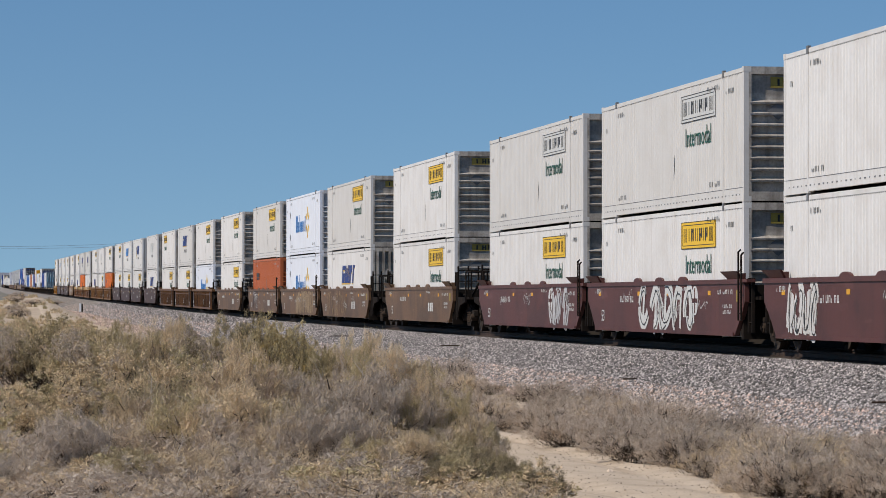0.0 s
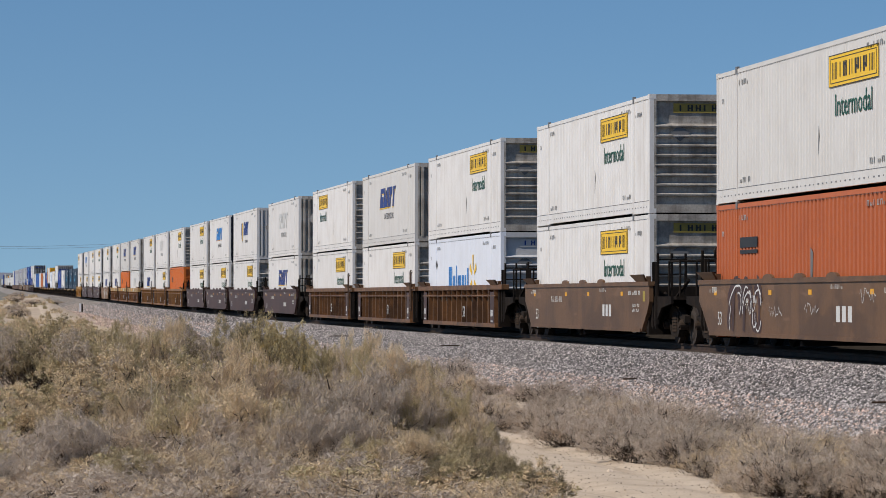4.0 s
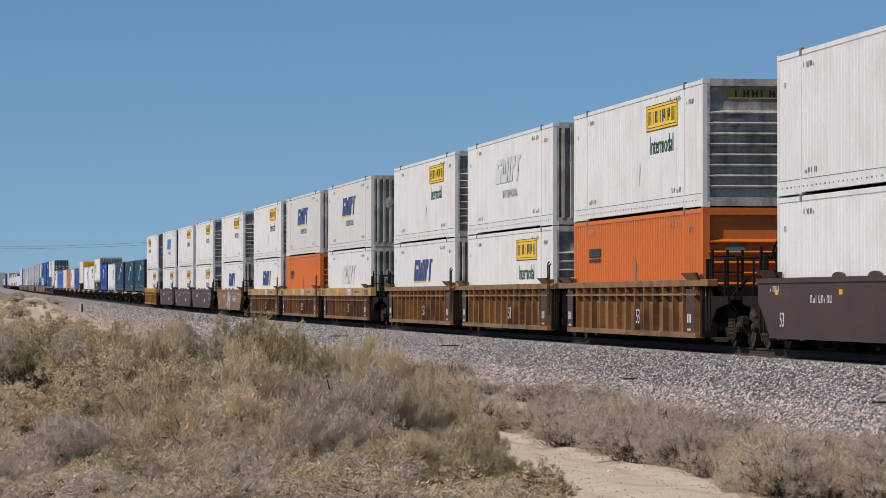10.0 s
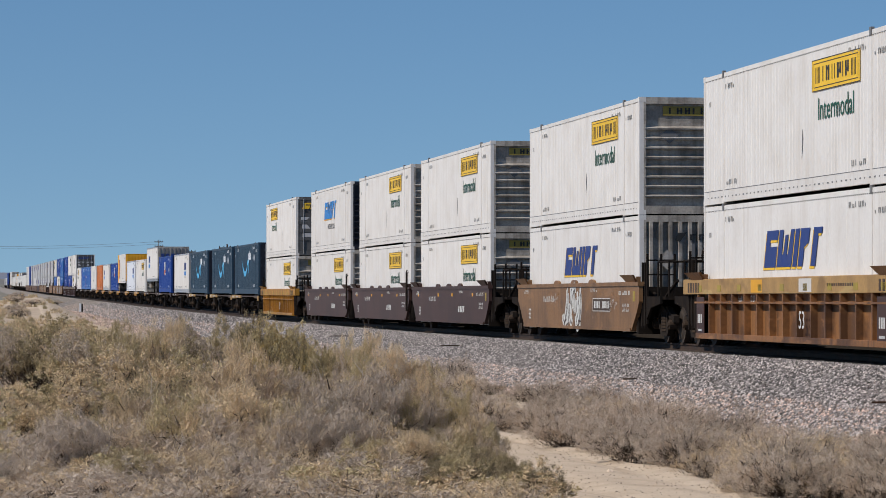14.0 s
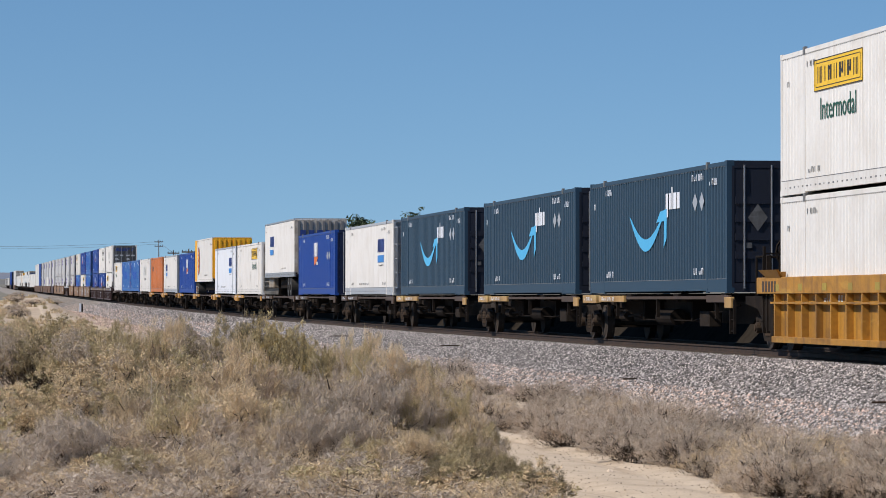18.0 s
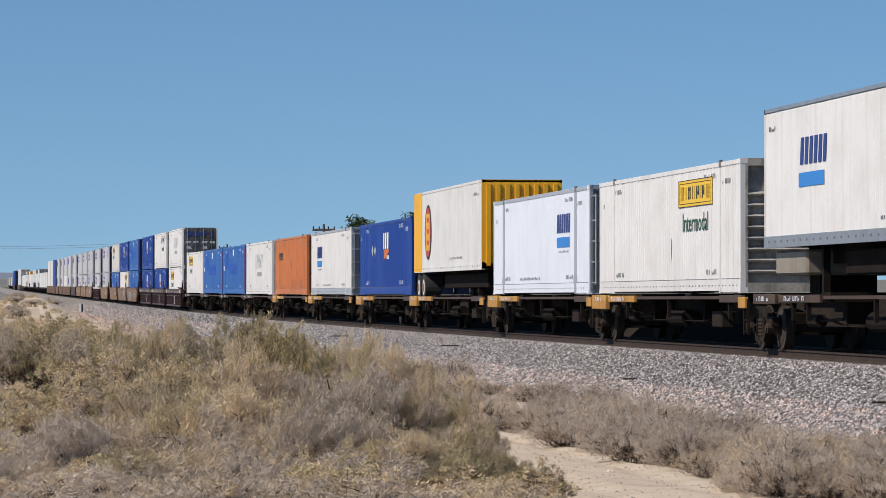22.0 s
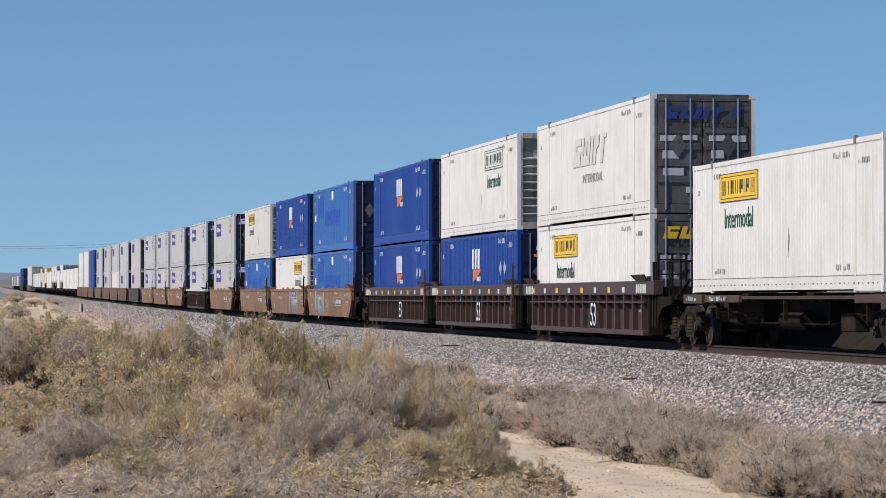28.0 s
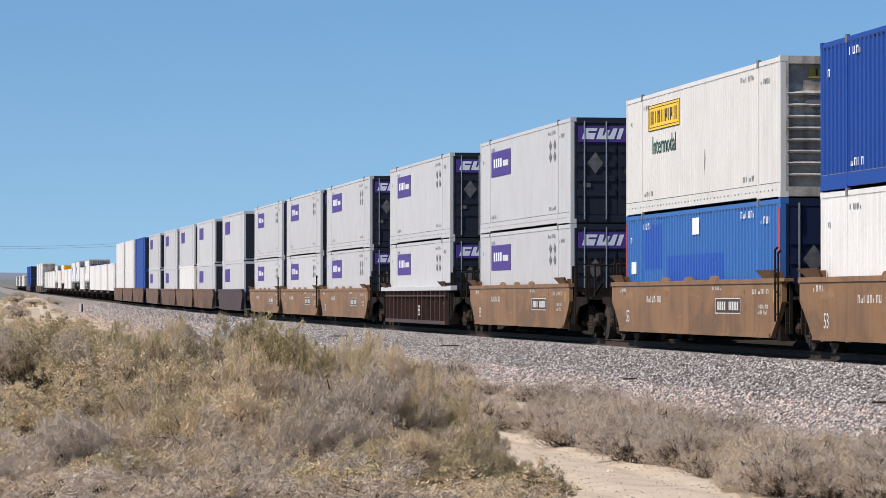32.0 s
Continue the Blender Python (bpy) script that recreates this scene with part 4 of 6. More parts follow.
def spine_car(style):
    """One platform of a spine car: centre sill, cross arms, deck aprons, hangers, truck."""
    key = ("spine", style)
    if key in CACHE:
        return CACHE[key]
    deck = {"tan": TIMBER, "amber": DECKAMBER, "rusty": DECKBROWN}[style]
    w = thing("spine_car", "dark skeletal spine car platform with " + {"tan": "tan deck aprons", "amber": "worn yellow deck aprons", "rusty": "rusty brown deck aprons"}[style], "spine car", "spine cars of the train")
    bm = bmesh.new()
    prism(bm, [(-8.9, 1.1), (-8.9, 0.85), (-7.6, 0.78), (-6.6, 0.50), (6.6, 0.50), (7.6, 0.78), (8.9, 0.85), (8.9, 1.1)], -0.4, 0.4)
    part("centre_sill", bm, TRUCKM, w)
    for x in (-7.9, -3.0, 2.6, 7.6):
        part("cross_arm", box(x - 0.28, x + 0.28, -1.28, 1.28, 1.0, 1.185), IRON, w)
    part("side_apron", box(-8.6, -6.7, -1.42, -1.30, 0.80 if style == "amber" else 0.95, 1.16, 0.01), deck, w)
    part("side_apron", box(-6.55, -3.2, -1.38, -1.30, 0.98, 1.14, 0.01), deck, w)
    part("side_apron", box(-3.1, 6.2, -1.34, -1.30, 1.05, 1.12, 0.005), DECKBROWN, w)
    part("side_apron", box(6.3, 8.5, -1.38, -1.30, 0.98, 1.14, 0.01), DECKBROWN, w)
    part("end_apron", box(8.2, 8.85, -1.40, -1.32, 0.86, 1.10, 0.01), deck, w)
    for x in (-5.6, -4.4, 0.6, 7.0):
        part("hanger", box(x - 0.04, x + 0.04, -1.33, -1.25, 0.62, 1.05), IRON, w)
    for x in (-5.2, 0.2, 5.4):
        part("hitch_plate", box(x - 0.5, x + 0.5, -0.7, 0.7, 1.1, 1.18), IRON, w)
    part("air_tank", cyl(bmesh.new(), (-1.4, -0.75, 0.62), (0.4, -0.75, 0.62), 0.2, 14), IRON, w)
    bm = cyl(bmesh.new(), (-5.6, -0.9, 0.62), (-4.9, -0.9, 0.62), 0.13, 12)
    cyl(bm, (-4.9, -0.9, 0.62), (-3.2, -0.9, 0.66), 0.03, 6)
    part("brake_cylinder", bm, TRUCKM, w)
    part("equipment_box", box(3.9, 4.9, -1.0, -0.7, 0.42, 0.78, 0.02), TRUCKM, w)
    bm = bmesh.new()
    for x0, z0, x1, z1 in ((-8.0, 0.95, -3.4, 0.55), (-3.4, 0.55, 2.6, 0.55), (2.6, 0.55, 7.4, 0.92)):
        cyl(bm, (x0, -0.85, z0), (x1, -0.85, z1), 0.02, 6)
    part("brake_pipe", bm, IRON, w)
    for x in (-3.0, 2.6):
        bm = bmesh.new()
        prism(bm, [(x - 0.12, 1.0), (x + 0.12, 1.0), (x + 0.05, 0.55), (x - 0.05, 0.55)], -0.9, -0.4)
        part("arm_gusset", bm, IRON, w)
    stencils(w, BRIGHT, ((-8.3, -7.2, 1.02, 0.09, 5), (-5.9, -4.2, 1.02, 0.09, 7)), -1.426)
    bm = bmesh.new()
    for x in (8.55, 8.9):
        add_box(bm, x - 0.03, x + 0.03, -1.36, -1.30, 0.3, 1.05)
    for z in (0.35, 0.6, 0.85):
        add_box(bm, 8.55, 8.9, -1.345, -1.315, z, z + 0.025)
    part("step", bm, IRON, w)
    truck(w, -9.35)
    CACHE[key] = w
    return w


def trailer(style):
    """A road trailer on its wheels: body, doors, landing gear, tandem wheels."""
    key = ("trailer", style)
    if key in CACHE:
        return CACHE[key]
    yel = style == "yellow"
    c = thing("semi_trailer", "white road trailer with yellow ends and a flame emblem" if yel else "white road trailer with a blue emblem, doors shut", "trailer", "trailers on the train")
    B, L, h = 1.03, CL, CW / 2
    for y in (-h, h):
        part("side_panel", side_panel(y, -L / 2 + 0.1, L / 2 - 0.1, B + 0.22, B + 2.8, "flat"), WHITE, c)
        part("top_rail", box(-L / 2, L / 2, min(y, y - math.copysign(0.08, y)), max(y, y - math.copysign(0.08, y)), B + 2.78, B + 2.88), WHITE if yel else ALU, c)
        part("bottom_rail", box(-L / 2, L / 2, min(y * 1.008, y - math.copysign(0.09, y)), max(y * 1.008, y - math.copysign(0.09, y)), B, B + 0.24), WHITE if yel else ALU, c)
        if y < 0:
            bm = bmesh.new()
            for i in range(30):
                add_box(bm, -L / 2 + 0.4 + i * 0.53, -L / 2 + 0.48 + i * 0.53, -h - 0.016, -h - 0.011, B + 0.1, B + 0.15)
            part("rail_slots", bm, SOFTGREY, c)
    part("roof", box(-L / 2, L / 2, -h + 0.02, h - 0.02, B + 2.8, B + 2.86), TRAILYEL if yel else WHITE, c)
    part("floor", box(-L / 2, L / 2, -h + 0.05, h - 0.05, B + 0.02, B + 0.2), IRON, c)
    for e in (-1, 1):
        # The white trailer's front end is toned grey for shade and grime.
        em = TRAILYEL if yel else (SHADEGRIME if e > 0 else WHITE)
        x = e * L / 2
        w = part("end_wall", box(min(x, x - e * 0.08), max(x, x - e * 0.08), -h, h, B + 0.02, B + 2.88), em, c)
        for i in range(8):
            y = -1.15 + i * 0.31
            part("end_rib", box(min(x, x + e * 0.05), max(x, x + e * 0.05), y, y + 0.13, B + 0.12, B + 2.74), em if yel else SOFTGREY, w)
    tx = -6.5 if yel else 5.2
    for ax in (tx - 0.62, tx + 0.62):
        for y in (-0.98, 0.98):
            wl_ = part("wheel", cyl(bmesh.new(), (ax, y - 0.28, 0.5), (ax, y + 0.28, 0.5), 0.5, 24), RUBBER, c)
            part("rim", cyl(bmesh.new(), (ax, y - 0.285, 0.5), (ax, y + 0.285, 0.5), 0.28, 18), CREAM if yel else DOORGREY, wl_)
            part("hub", cyl(bmesh.new(), (ax, y - 0.30, 0.5), (ax, y + 0.30, 0.5), 0.15, 12), GOLD if yel else IRON, wl_)
    part("chassis", box(-L / 2 + 0.8, L / 2 - 0.8, -0.55, 0.55, B - 0.34, B + 0.02), IRON, c)
    part("hitch_stand", box((5.9 if yel else -6.6) - 0.4, (5.9 if yel else -6.6) + 0.4, -0.6, 0.6, 0.0, B), IRON, c)
    part("suspension_frame", box(tx - 1.3, tx + 1.3, -0.7, 0.7, 0.55, B), IRON, c)
    # Added dark box that stands for the shade under the body.
    part("hitch_bridge", box(-3.0, 6.8, -0.9, -0.6, 0.45, B - 0.1, 0.03), IRON, c)
    gx = 4.6 if yel else -4.9
    for y in (-0.8, 0.8):
        part("landing_leg", box(gx - 0.07, gx + 0.07, y - 0.07, y + 0.07, 0.05, B), IRON, c)
    if yel:
        part("corner_panel", box(-L / 2, -L / 2 + 2.1, -h - 0.014, -h - 0.008, B + 0.02, B + 2.86), TRAILYEL, c)
        x, zc = -4.35, B + 1.42
        ov = [(x + 0.84 * math.cos(a), zc + 0.98 * math.sin(a)) for a in (i * math.pi / 10 for i in range(20))]
        sheet(c, BLACK, ov, "oval_emblem", -h - 0.02)
        sheet(c, RED, [(x + (u - x) * 0.8, zc + (v - zc) * 0.9) for u, v in ov], "oval_emblem", -h - 0.024)
        sheet(c, AMBER, rect(x - 0.5, x + 0.5, zc - 0.65, zc + 0.65), "emblem_block", -h - 0.028)
        for z in (-0.45, -0.05, 0.35):
            sheet(c, RED, rect(x - 0.22, x + 0.3, zc + z, zc + z + 0.16), "emblem_bar", -h - 0.032)
    else:
        for i in range(6):
            a = -5.0 + i * 0.36
            sheet(c, NAVY, [(a, B + 1.62), (a + 0.24, B + 1.62), (a + 0.32, B + 2.16), (a + 0.08, B + 2.16)], "blue_emblem", -h - 0.014)
        sheet(c, AZURE, rect(-5.1, -3.1, B + 1.18, B + 1.46), "blue_block", -h - 0.014)
        part("support_box", box(-7.9, -5.3, -1.1, 1.0, 0.46, 0.98, 0.05), TIMBERGREY, c)
        bm = bmesh.new()
        for i in range(5):
            add_box(bm, L / 2 + 0.056, L / 2 + 0.066, -1.02 + i * 0.42, -0.74 + i * 0.42, B + 1.75, B + 2.3)
        fine(part("end_emblem", bm, NAVY, c))
        bm = bmesh.new()
        for z in (1.35, 1.1):
            for i in range(7):
                add_box(bm, L / 2 + 0.056, L / 2 + 0.066, -1.02 + i * 0.3, -0.84 + i * 0.3, B + z, B + z + 0.16)
        fine(part("end_mark", bm, BLACK, c))
    stencils(c, SOFTGREY, ((6.3, 7.5, B + 2.4, 0.1, 5), (-7.6, -6.9, B + 2.4, 0.1, 3), (1.0, 4.0, B + 0.4, 0.07, 14)), -h - 0.014)
    CACHE[key] = c
    return c


# ---------- the consist: place along the track at the start, well style, ends, lower and upper load ----------
J = ("plated", 3.55)
JC = ("plated", 3.55, False, False, CREAM)
JL = ("plated", -3.5)
JLG = ("plated", -3.5, False, False, CREAM)
JF = ("plated", 3.55, False, True, CREAM)
JFW = ("plated", 3.55, False, True)
SWC = ("slant", 0.0, False, False, CREAM)
OB = ("orange", 4.6, False, False, BRICK)
SW, SF, SLT, SMK = ("slant", 0.0), ("slantfaint", 0.0), ("slantlight", 0.0), ("slantmark",)
ST, OR, RO, BL, PC, PL = ("store",), ("orange",), ("royal",), ("blue",), ("parcel",), ("plain",)
TRAIN = [
    (-70.9, "maroon", "ca", PL, PL), (-51.2, "maroon", "aa", J, JF), (-32.4, "maroon", "ac", J, JF),
    (-8.6, "brown", "cc", J, J),
    (14.8, "brown", "ca", SW, JC), (34.15, "brown", "aa", ST, ST), (53.6, "brown", "ac", OB, JC),
    (77.1, "brown", "cc", J, J),
    (99.9, "rust", "ca", ST, J), (119.7, "rust", "aa", J, SWC), (139.5, "rust", "ac", J, JL),
    (162.4, "dark", "cc", SW, SF),
    (185.7, "dark", "ca", J, SMK), (205.1, "dark", "aa", J, SLT), (224.2, "dark", "ac", J, J),
    (247.4, "gold", "ca", OR, J), (266.8, "gold", "aa", J, SF), (285.8, "gold", "ac", SW, J),
    (309.15, "chord", "ca", SF, SWC), (328.65, "chord", "aa", OR, SWC), (347.8, "chord", "ac", SW, J),
    (371.25, "tan", "cc", SW, J),
    (394.8, "dark", "ca", J, J), (413.7, "dark", "aa", J, J), (433.1, "dark", "ac", J, SLT),
    (456.6, "amber", "cc", J, ("plateddoor", -3.5)),
    (477.65, "spine", "", ("teal",), None), (496.0, "spine", "", ("teal",), None), (516.35, "spine", "", ("teal",), None),
    (534.9, "spine", "", ("reefer",), None), (555.1, "spine", "", RO, None), (573.4, "spine", "", "trailer_white", None),
    (591.7, "spine", "", J, None), (609.4, "spine", "", ("lightreefer",), None), (628.0, "spine", "", "trailer_yellow", None),
    (644.9, "spine", "", ("royal", 0, True), None), (664.4, "spine", "", ("reefer", 0, True), None), (682.7, "spine", "", ("fadedorange",), None),
    (700.7, "spine", "", SF, None), (718.1, "spine", "", BL, None), (735.0, "spine", "", BL, None), (752.1, "spine", "", JL, None),
    (773.1, "plum", "ca", ("plateddoor", -3.5), ("slantdoor", 0.0)), (792.8, "plum", "aa", RO, JFW), (812.0, "plum", "ac", RO, RO),
    (835.2, "tan", "ca", BL, BL), (854.2, "tan", "aa", J, RO), (873.6, "tan", "ac", BL, JLG),
    (897.6, "tan", "cc", PC, PC), (920.5, "grey", "cc", PC, PC),
    (943.2, "tan", "ca", PC, PC), (962.0, "tan", "aa", PC, PC), (980.8, "tan", "ac", PC, PC),
    (1004.1, "dark", "cc", PC, PC),
    (1026.8, "rust", "ca", PC, PC), (1045.9, "rust", "aa", PL, PC), (1064.9, "rust", "ac", PC, PC),
    (1087.0, "brown", "cc", PC, PC),
    (1110.0, "rust", "ca", RO, RO), (1129.3, "rust", "aa", PL, PL), (1148.6, "rust", "ac", PL, PL),
    (1169.0, "spine", "", PL, None), (1187.0, "spine", "", PL, None), (1205.0, "spine", "", PL, None), (1222.5, "spine", "", PL, None),
    (1240.0, "spine", "", "trailer_white", None), (1258.0, "spine", "", PL, None), (1276.0, "spine", "", "trailer_white", None), (1294.0, "spine", "", "trailer_white", None),
    (1312.0, "spine", "", PL, None), (1330.0, "spine", "", PL, None), (1348.0, "spine", "", "trailer_yellow", None),
    (1366.0, "spine", "", PL, None), (1384.0, "spine", "", "trailer_white", None), (1402.0, "spine", "", PL, None), (1420.0, "spine", "", PL, None),
    (1438.0, "spine", "", PL, None), (1460.0, "spine", "", PL, None),
    (1497.0, "rust", "ca", PL, PL), (1516.3, "rust", "aa", PL, PL), (1535.6, "rust", "ac", PL, PL),
    (1620.0, "plum", "ca", RO, RO), (1639.3, "plum", "aa", RO, RO), (1658.6, "plum", "ac", RO, RO),
    (1720.0, "spine", "", PL, None), (1740.0, "spine", "", PL, None), (1800.0, "spine", "", PL, None), (1870.0, "spine", "", PL, None),
]
USED = set()
MOVERS = []


def plain_truck(parent, x):
    t = part("truck", box(x - 1.15, x + 1.15, -1.08, -0.98, 0.36, 0.72, 0.03), IRON, parent)
    for k in (-0.88, 0.88):
        bm = cyl(bmesh.new(), (x + k, -0.85, 0.42), (x + k, 0.85, 0.42), 0.42, 16)
        part("wheelset", bm, IRON, t)


def tail_car(style):
    """A car seen only far down the line: sides with chords, platforms and trucks."""
    key = ("tail", style)
    if key in CACHE:
        return CACHE[key]
    if style == "spine":
        w = thing("spine_car", "dark skeletal spine car platform far down the train", "spine car", "spine cars of the train")
        part("centre_sill", box(-8.9, 8.9, -0.4, 0.4, 0.5, 1.1), IRON, w)
        for x in (-7.9, -3.0, 2.6, 7.6):
            part("cross_arm", box(x - 0.28, x + 0.28, -1.28, 1.28, 1.0, 1.185), IRON, w)
        part("side_apron", box(-8.6, -3.2, -1.42, -1.30, 0.95, 1.16), DECKBROWN, w)
    else:
        skin, chord, kind, label = WELLS[style]
        w = thing("well_car", label + ", far down the train", "well car", "well cars of the train")
        for y in (-1.5, 1.4):
            bm = bmesh.new()
            prism(bm, [(-7.95, 0.25), (8.0, 0.25), (8.7, 0.75), (8.95, 1.0), (8.95, 1.42), (-9.0, 1.42), (-9.0, 1.0), (-8.6, 0.75)], y, y + 0.1)
            part("side_sheet", bm, skin, w)
            part("top_chord", box(-9.0, 8.97, y - 0.03, y + 0.13, 1.38, 1.5), chord, w)
        for e in (-1, 1):
            part("end_platform", box(min(e * 8.3, e * 10.2), max(e * 8.3, e * 10.2), -1.2, 1.2, 0.85, 1.12), IRON, w)
    plain_truck(w, -9.5)
    CACHE[key] = w
    return w


def set_out(proto, s, z):
    if proto in USED:
        ob = copy_thing(proto, on_track(s, z))
    else:
        USED.add(proto)
        ob = proto
        ob.matrix_basis = on_track(s, z)
    MOVERS.append((ob, s, z))
    return ob


def load(spec, s, z):
    if spec == "trailer_white":
        return set_out(trailer("white"), s, z - 0.11)
    if spec == "trailer_yellow":
        return set_out(trailer("yellow"), s, z - 0.22)
    if spec[0] == "far":
        return set_out(far_container(*spec[1]), s, z)
    return set_out(container(*spec), s, z)


def graffiti(w, x0, x1, n, fill, line, seed, z0=0.36, z1=1.36):
    """Sprayed scrawl without meaning: broad bent strokes, thin lines over them and a few small tags."""
    rnd = random.Random(seed)
    step = (x1 - x0) / n
    y = -1.505

    def bent(cx, cz, rx, rz, a0, a1, lean, m=9):
        pts = []
        for i in range(m):
            a = a0 + (a1 - a0) * i / (m - 1)
            zz = rz * math.sin(a)
            pts.append((cx + rx * math.cos(a) + lean * zz + rnd.uniform(-0.02, 0.02), min(1.37, max(0.34, cz + zz + rnd.uniform(-0.02, 0.02)))))
        return pts

    for k in range(n):
        cx, cz, lean = x0 + (k + 0.5) * step, (z0 + z1) / 2 + rnd.uniform(-0.05, 0.05), rnd.uniform(-0.1, 0.4)
        bm, top = bmesh.new(), bmesh.new()
        for j in range(rnd.choice((3, 4, 4))):
            a0 = rnd.uniform(0, 6.28)
            pts = bent(cx + rnd.uniform(-0.15, 0.15) * step, cz, step * rnd.uniform(0.2, 0.5), (z1 - z0) * rnd.uniform(0.35, 0.55), a0, a0 + rnd.uniform(1.2, 2.8), lean + rnd.uniform(-0.4, 0.4))
            ribbon(bm, pts, rnd.uniform(0.18, 0.40), y - 0.0008 * j)
            ribbon(top, [(u + 0.05, v - 0.03) for u, v in pts], 0.04, y - 0.006 - 0.0006 * j)
        u = cx + rnd.uniform(-0.3, 0.3) * step
        ribbon(bm, [(u, z0 + 0.02), (u + 0.06, (z0 + z1) / 2), (u + lean * 0.5, z1 - rnd.uniform(0, 0.2))], rnd.uniform(0.14, 0.24), y - 0.004)
        fine(part("graffiti_letter", bm, fill, w))
        fine(part("graffiti_line", top, line, w))
    tags = bmesh.new()
    for k in range(4):
        cx, cz = rnd.uniform(-6.0, 6.0), rnd.uniform(0.8, 1.15)
        pts = []
        for i in range(14):
            pts.append((cx + i * 0.085, cz + 0.13 * math.sin(i * rnd.uniform(1.4, 2.6)) + rnd.uniform(-0.05, 0.05)))
        ribbon(tags, pts, 0.022, y - 0.009)
    fine(part("graffiti_tag", tags, PALE, w))


SCRAWL = paint("sprayed_cream_paint", (0.40, 0.29, 0.165), dirt=(0.2, 0.12, 0.06), dirt_amt=0.5)
GRAF = {-70.9: (-7.0, -4.6, 4, CREAM, BLACK, 1), -51.2: (-2.4, 4.2, 5, PALE, BLACK, 2), 14.8: (-6.5, 1.0, 8, BROWN, SCRAWL, 3), 34.15: (-1.2, 6.8, 11, SCRAWL, BROWN, 4),
        53.6: (-6.0, -3.0, 3, DARKB, PALE, 5), 371.25: (-1.5, 1.2, 3, PALE, DARKB, 6), 835.2: (-5.4, -1.4, 4, POSTGREY, ENDDARK, 7), 854.2: (1.0, 5.4, 4, POSTGREY, ENDDARK, 8),
        -32.4: (3.8, 6.8, 3, GREYW, MAROON, 9)}


def far_container(mat_, label):
    """A box seen only far down the line: body with its rails, doors and end frame."""
    key = ("farbox", mat_.name)
    if key in CACHE:
        return CACHE[key]
    c = thing("shipping_container", label + " far down the train", "container", "containers on the train")
    h = CW / 2
    part("body", box(-CL / 2, CL / 2, -h, h, 0.05, CH), mat_, c)
    for z in (0.0, CH - 0.1):
        part("rail", box(-CL / 2, CL / 2, -h - 0.02, -h, z, z + 0.12), mat_, c)
    if mat_ == GREYW:
        sheet(c, PURPLE, rect(-5.8, -2.1, 1.72, 2.5), "square_emblem", -h - 0.012)
    part("door", box(CL / 2, CL / 2 + 0.03, -h + 0.1, h - 0.1, 0.15, CH - 0.15), ENDDARK if mat_ in (GREYW, ROYAL) else SHADEGRIME, c)
    for x in (-6.1, 6.1):
        part("lift_post", box(x - 0.06, x + 0.06, -h - 0.03, -h, 0, CH), mat_, c)
    CACHE[key] = c
    return c


def build_train():
    sprayed = []
    for s0, car, ends, low, up in TRAIN:
        s = s0 + CL / 2
        far = s0 > 1000
        pick = (lambda q: q) if not far else (lambda q: q if isinstance(q, str) else ("far", {"plain": (WHITE, "plain white container"), "royal": (ROYAL, "royal blue container"), "parcel": (GREYW, "pale grey container")}[q[0]]))
        if far:
            set_out(tail_car(car), s, 0.0)
            load(pick(low), s, 1.19 if car == "spine" else 0.225)
            if up:
                load(pick(up), s, 0.225 + CH + 0.012)
        elif car == "spine":
            set_out(spine_car("tan" if s0 < 530 else ("amber" if 585 < s0 < 690 else "rusty")), s, 0.0)
            load(pick(low), s, 1.19)
        else:
            w = set_out(well_car(car, ends[0], ends[1], 19.35), s, 0.0)
            if s0 in GRAF:
                sprayed.append((w, GRAF[s0]))
            load(pick(low), s, 0.225)
            load(pick(up), s, 0.225 + CH + 0.012)
    for w, g in sprayed:
        graffiti(w, *g)


build_train()


# ---------- ground, ballast, track ----------
def smooth(a, b, x):
    t = min(1, max(0, (x - a) / (b - a)))
    return t * t * (3 - 2 * t)


def ground_z(s, n):
    z = rail_z(s) - 1.0
    z -= 0.22 * smooth(5.5, 8.5, n)
    z += 0.62 * smooth(11.8, 14.5, n) * smooth(-64, -42, s)
    z -= 0.9 * smooth(5.5, 12, -n)
    if n > 0:
        z += 0.12 * noise.noise((s * 0.15, n * 0.3, 0)) * smooth(11.5, 13, n)
    far = max(0.0, s - 900) / 2500
    z += 5 * far * far
    # sandy mound by the line
    z += 1.9 * math.exp(-((s - 190) / 45) ** 2 - ((n - 11.0) / 3.1) ** 2)
    return z


def grid_mesh(name, ss, ns, zf, material, parent=None, kind="structure", label="", cat=""):
    me = bpy.data.meshes.new(name)
    vs = [(*spot(s, n), zf(s, n)) for s in ss for n in ns]
    w = len(ns)
    fs = [(i * w + j, i * w + j + 1, (i + 1) * w + j + 1, (i + 1) * w + j) for i in range(len(ss) - 1) for j in range(w - 1)]
    me.from_pydata(vs, [], fs)
    me.update()
    if me.polygons[0].normal.z < 0:
        me.flip_normals()
    me.materials.append(material)
    for p in me.polygons:
        p.use_smooth = True
    ob = new(name, me)
    return tagged(ob, label, cat, "", kind)


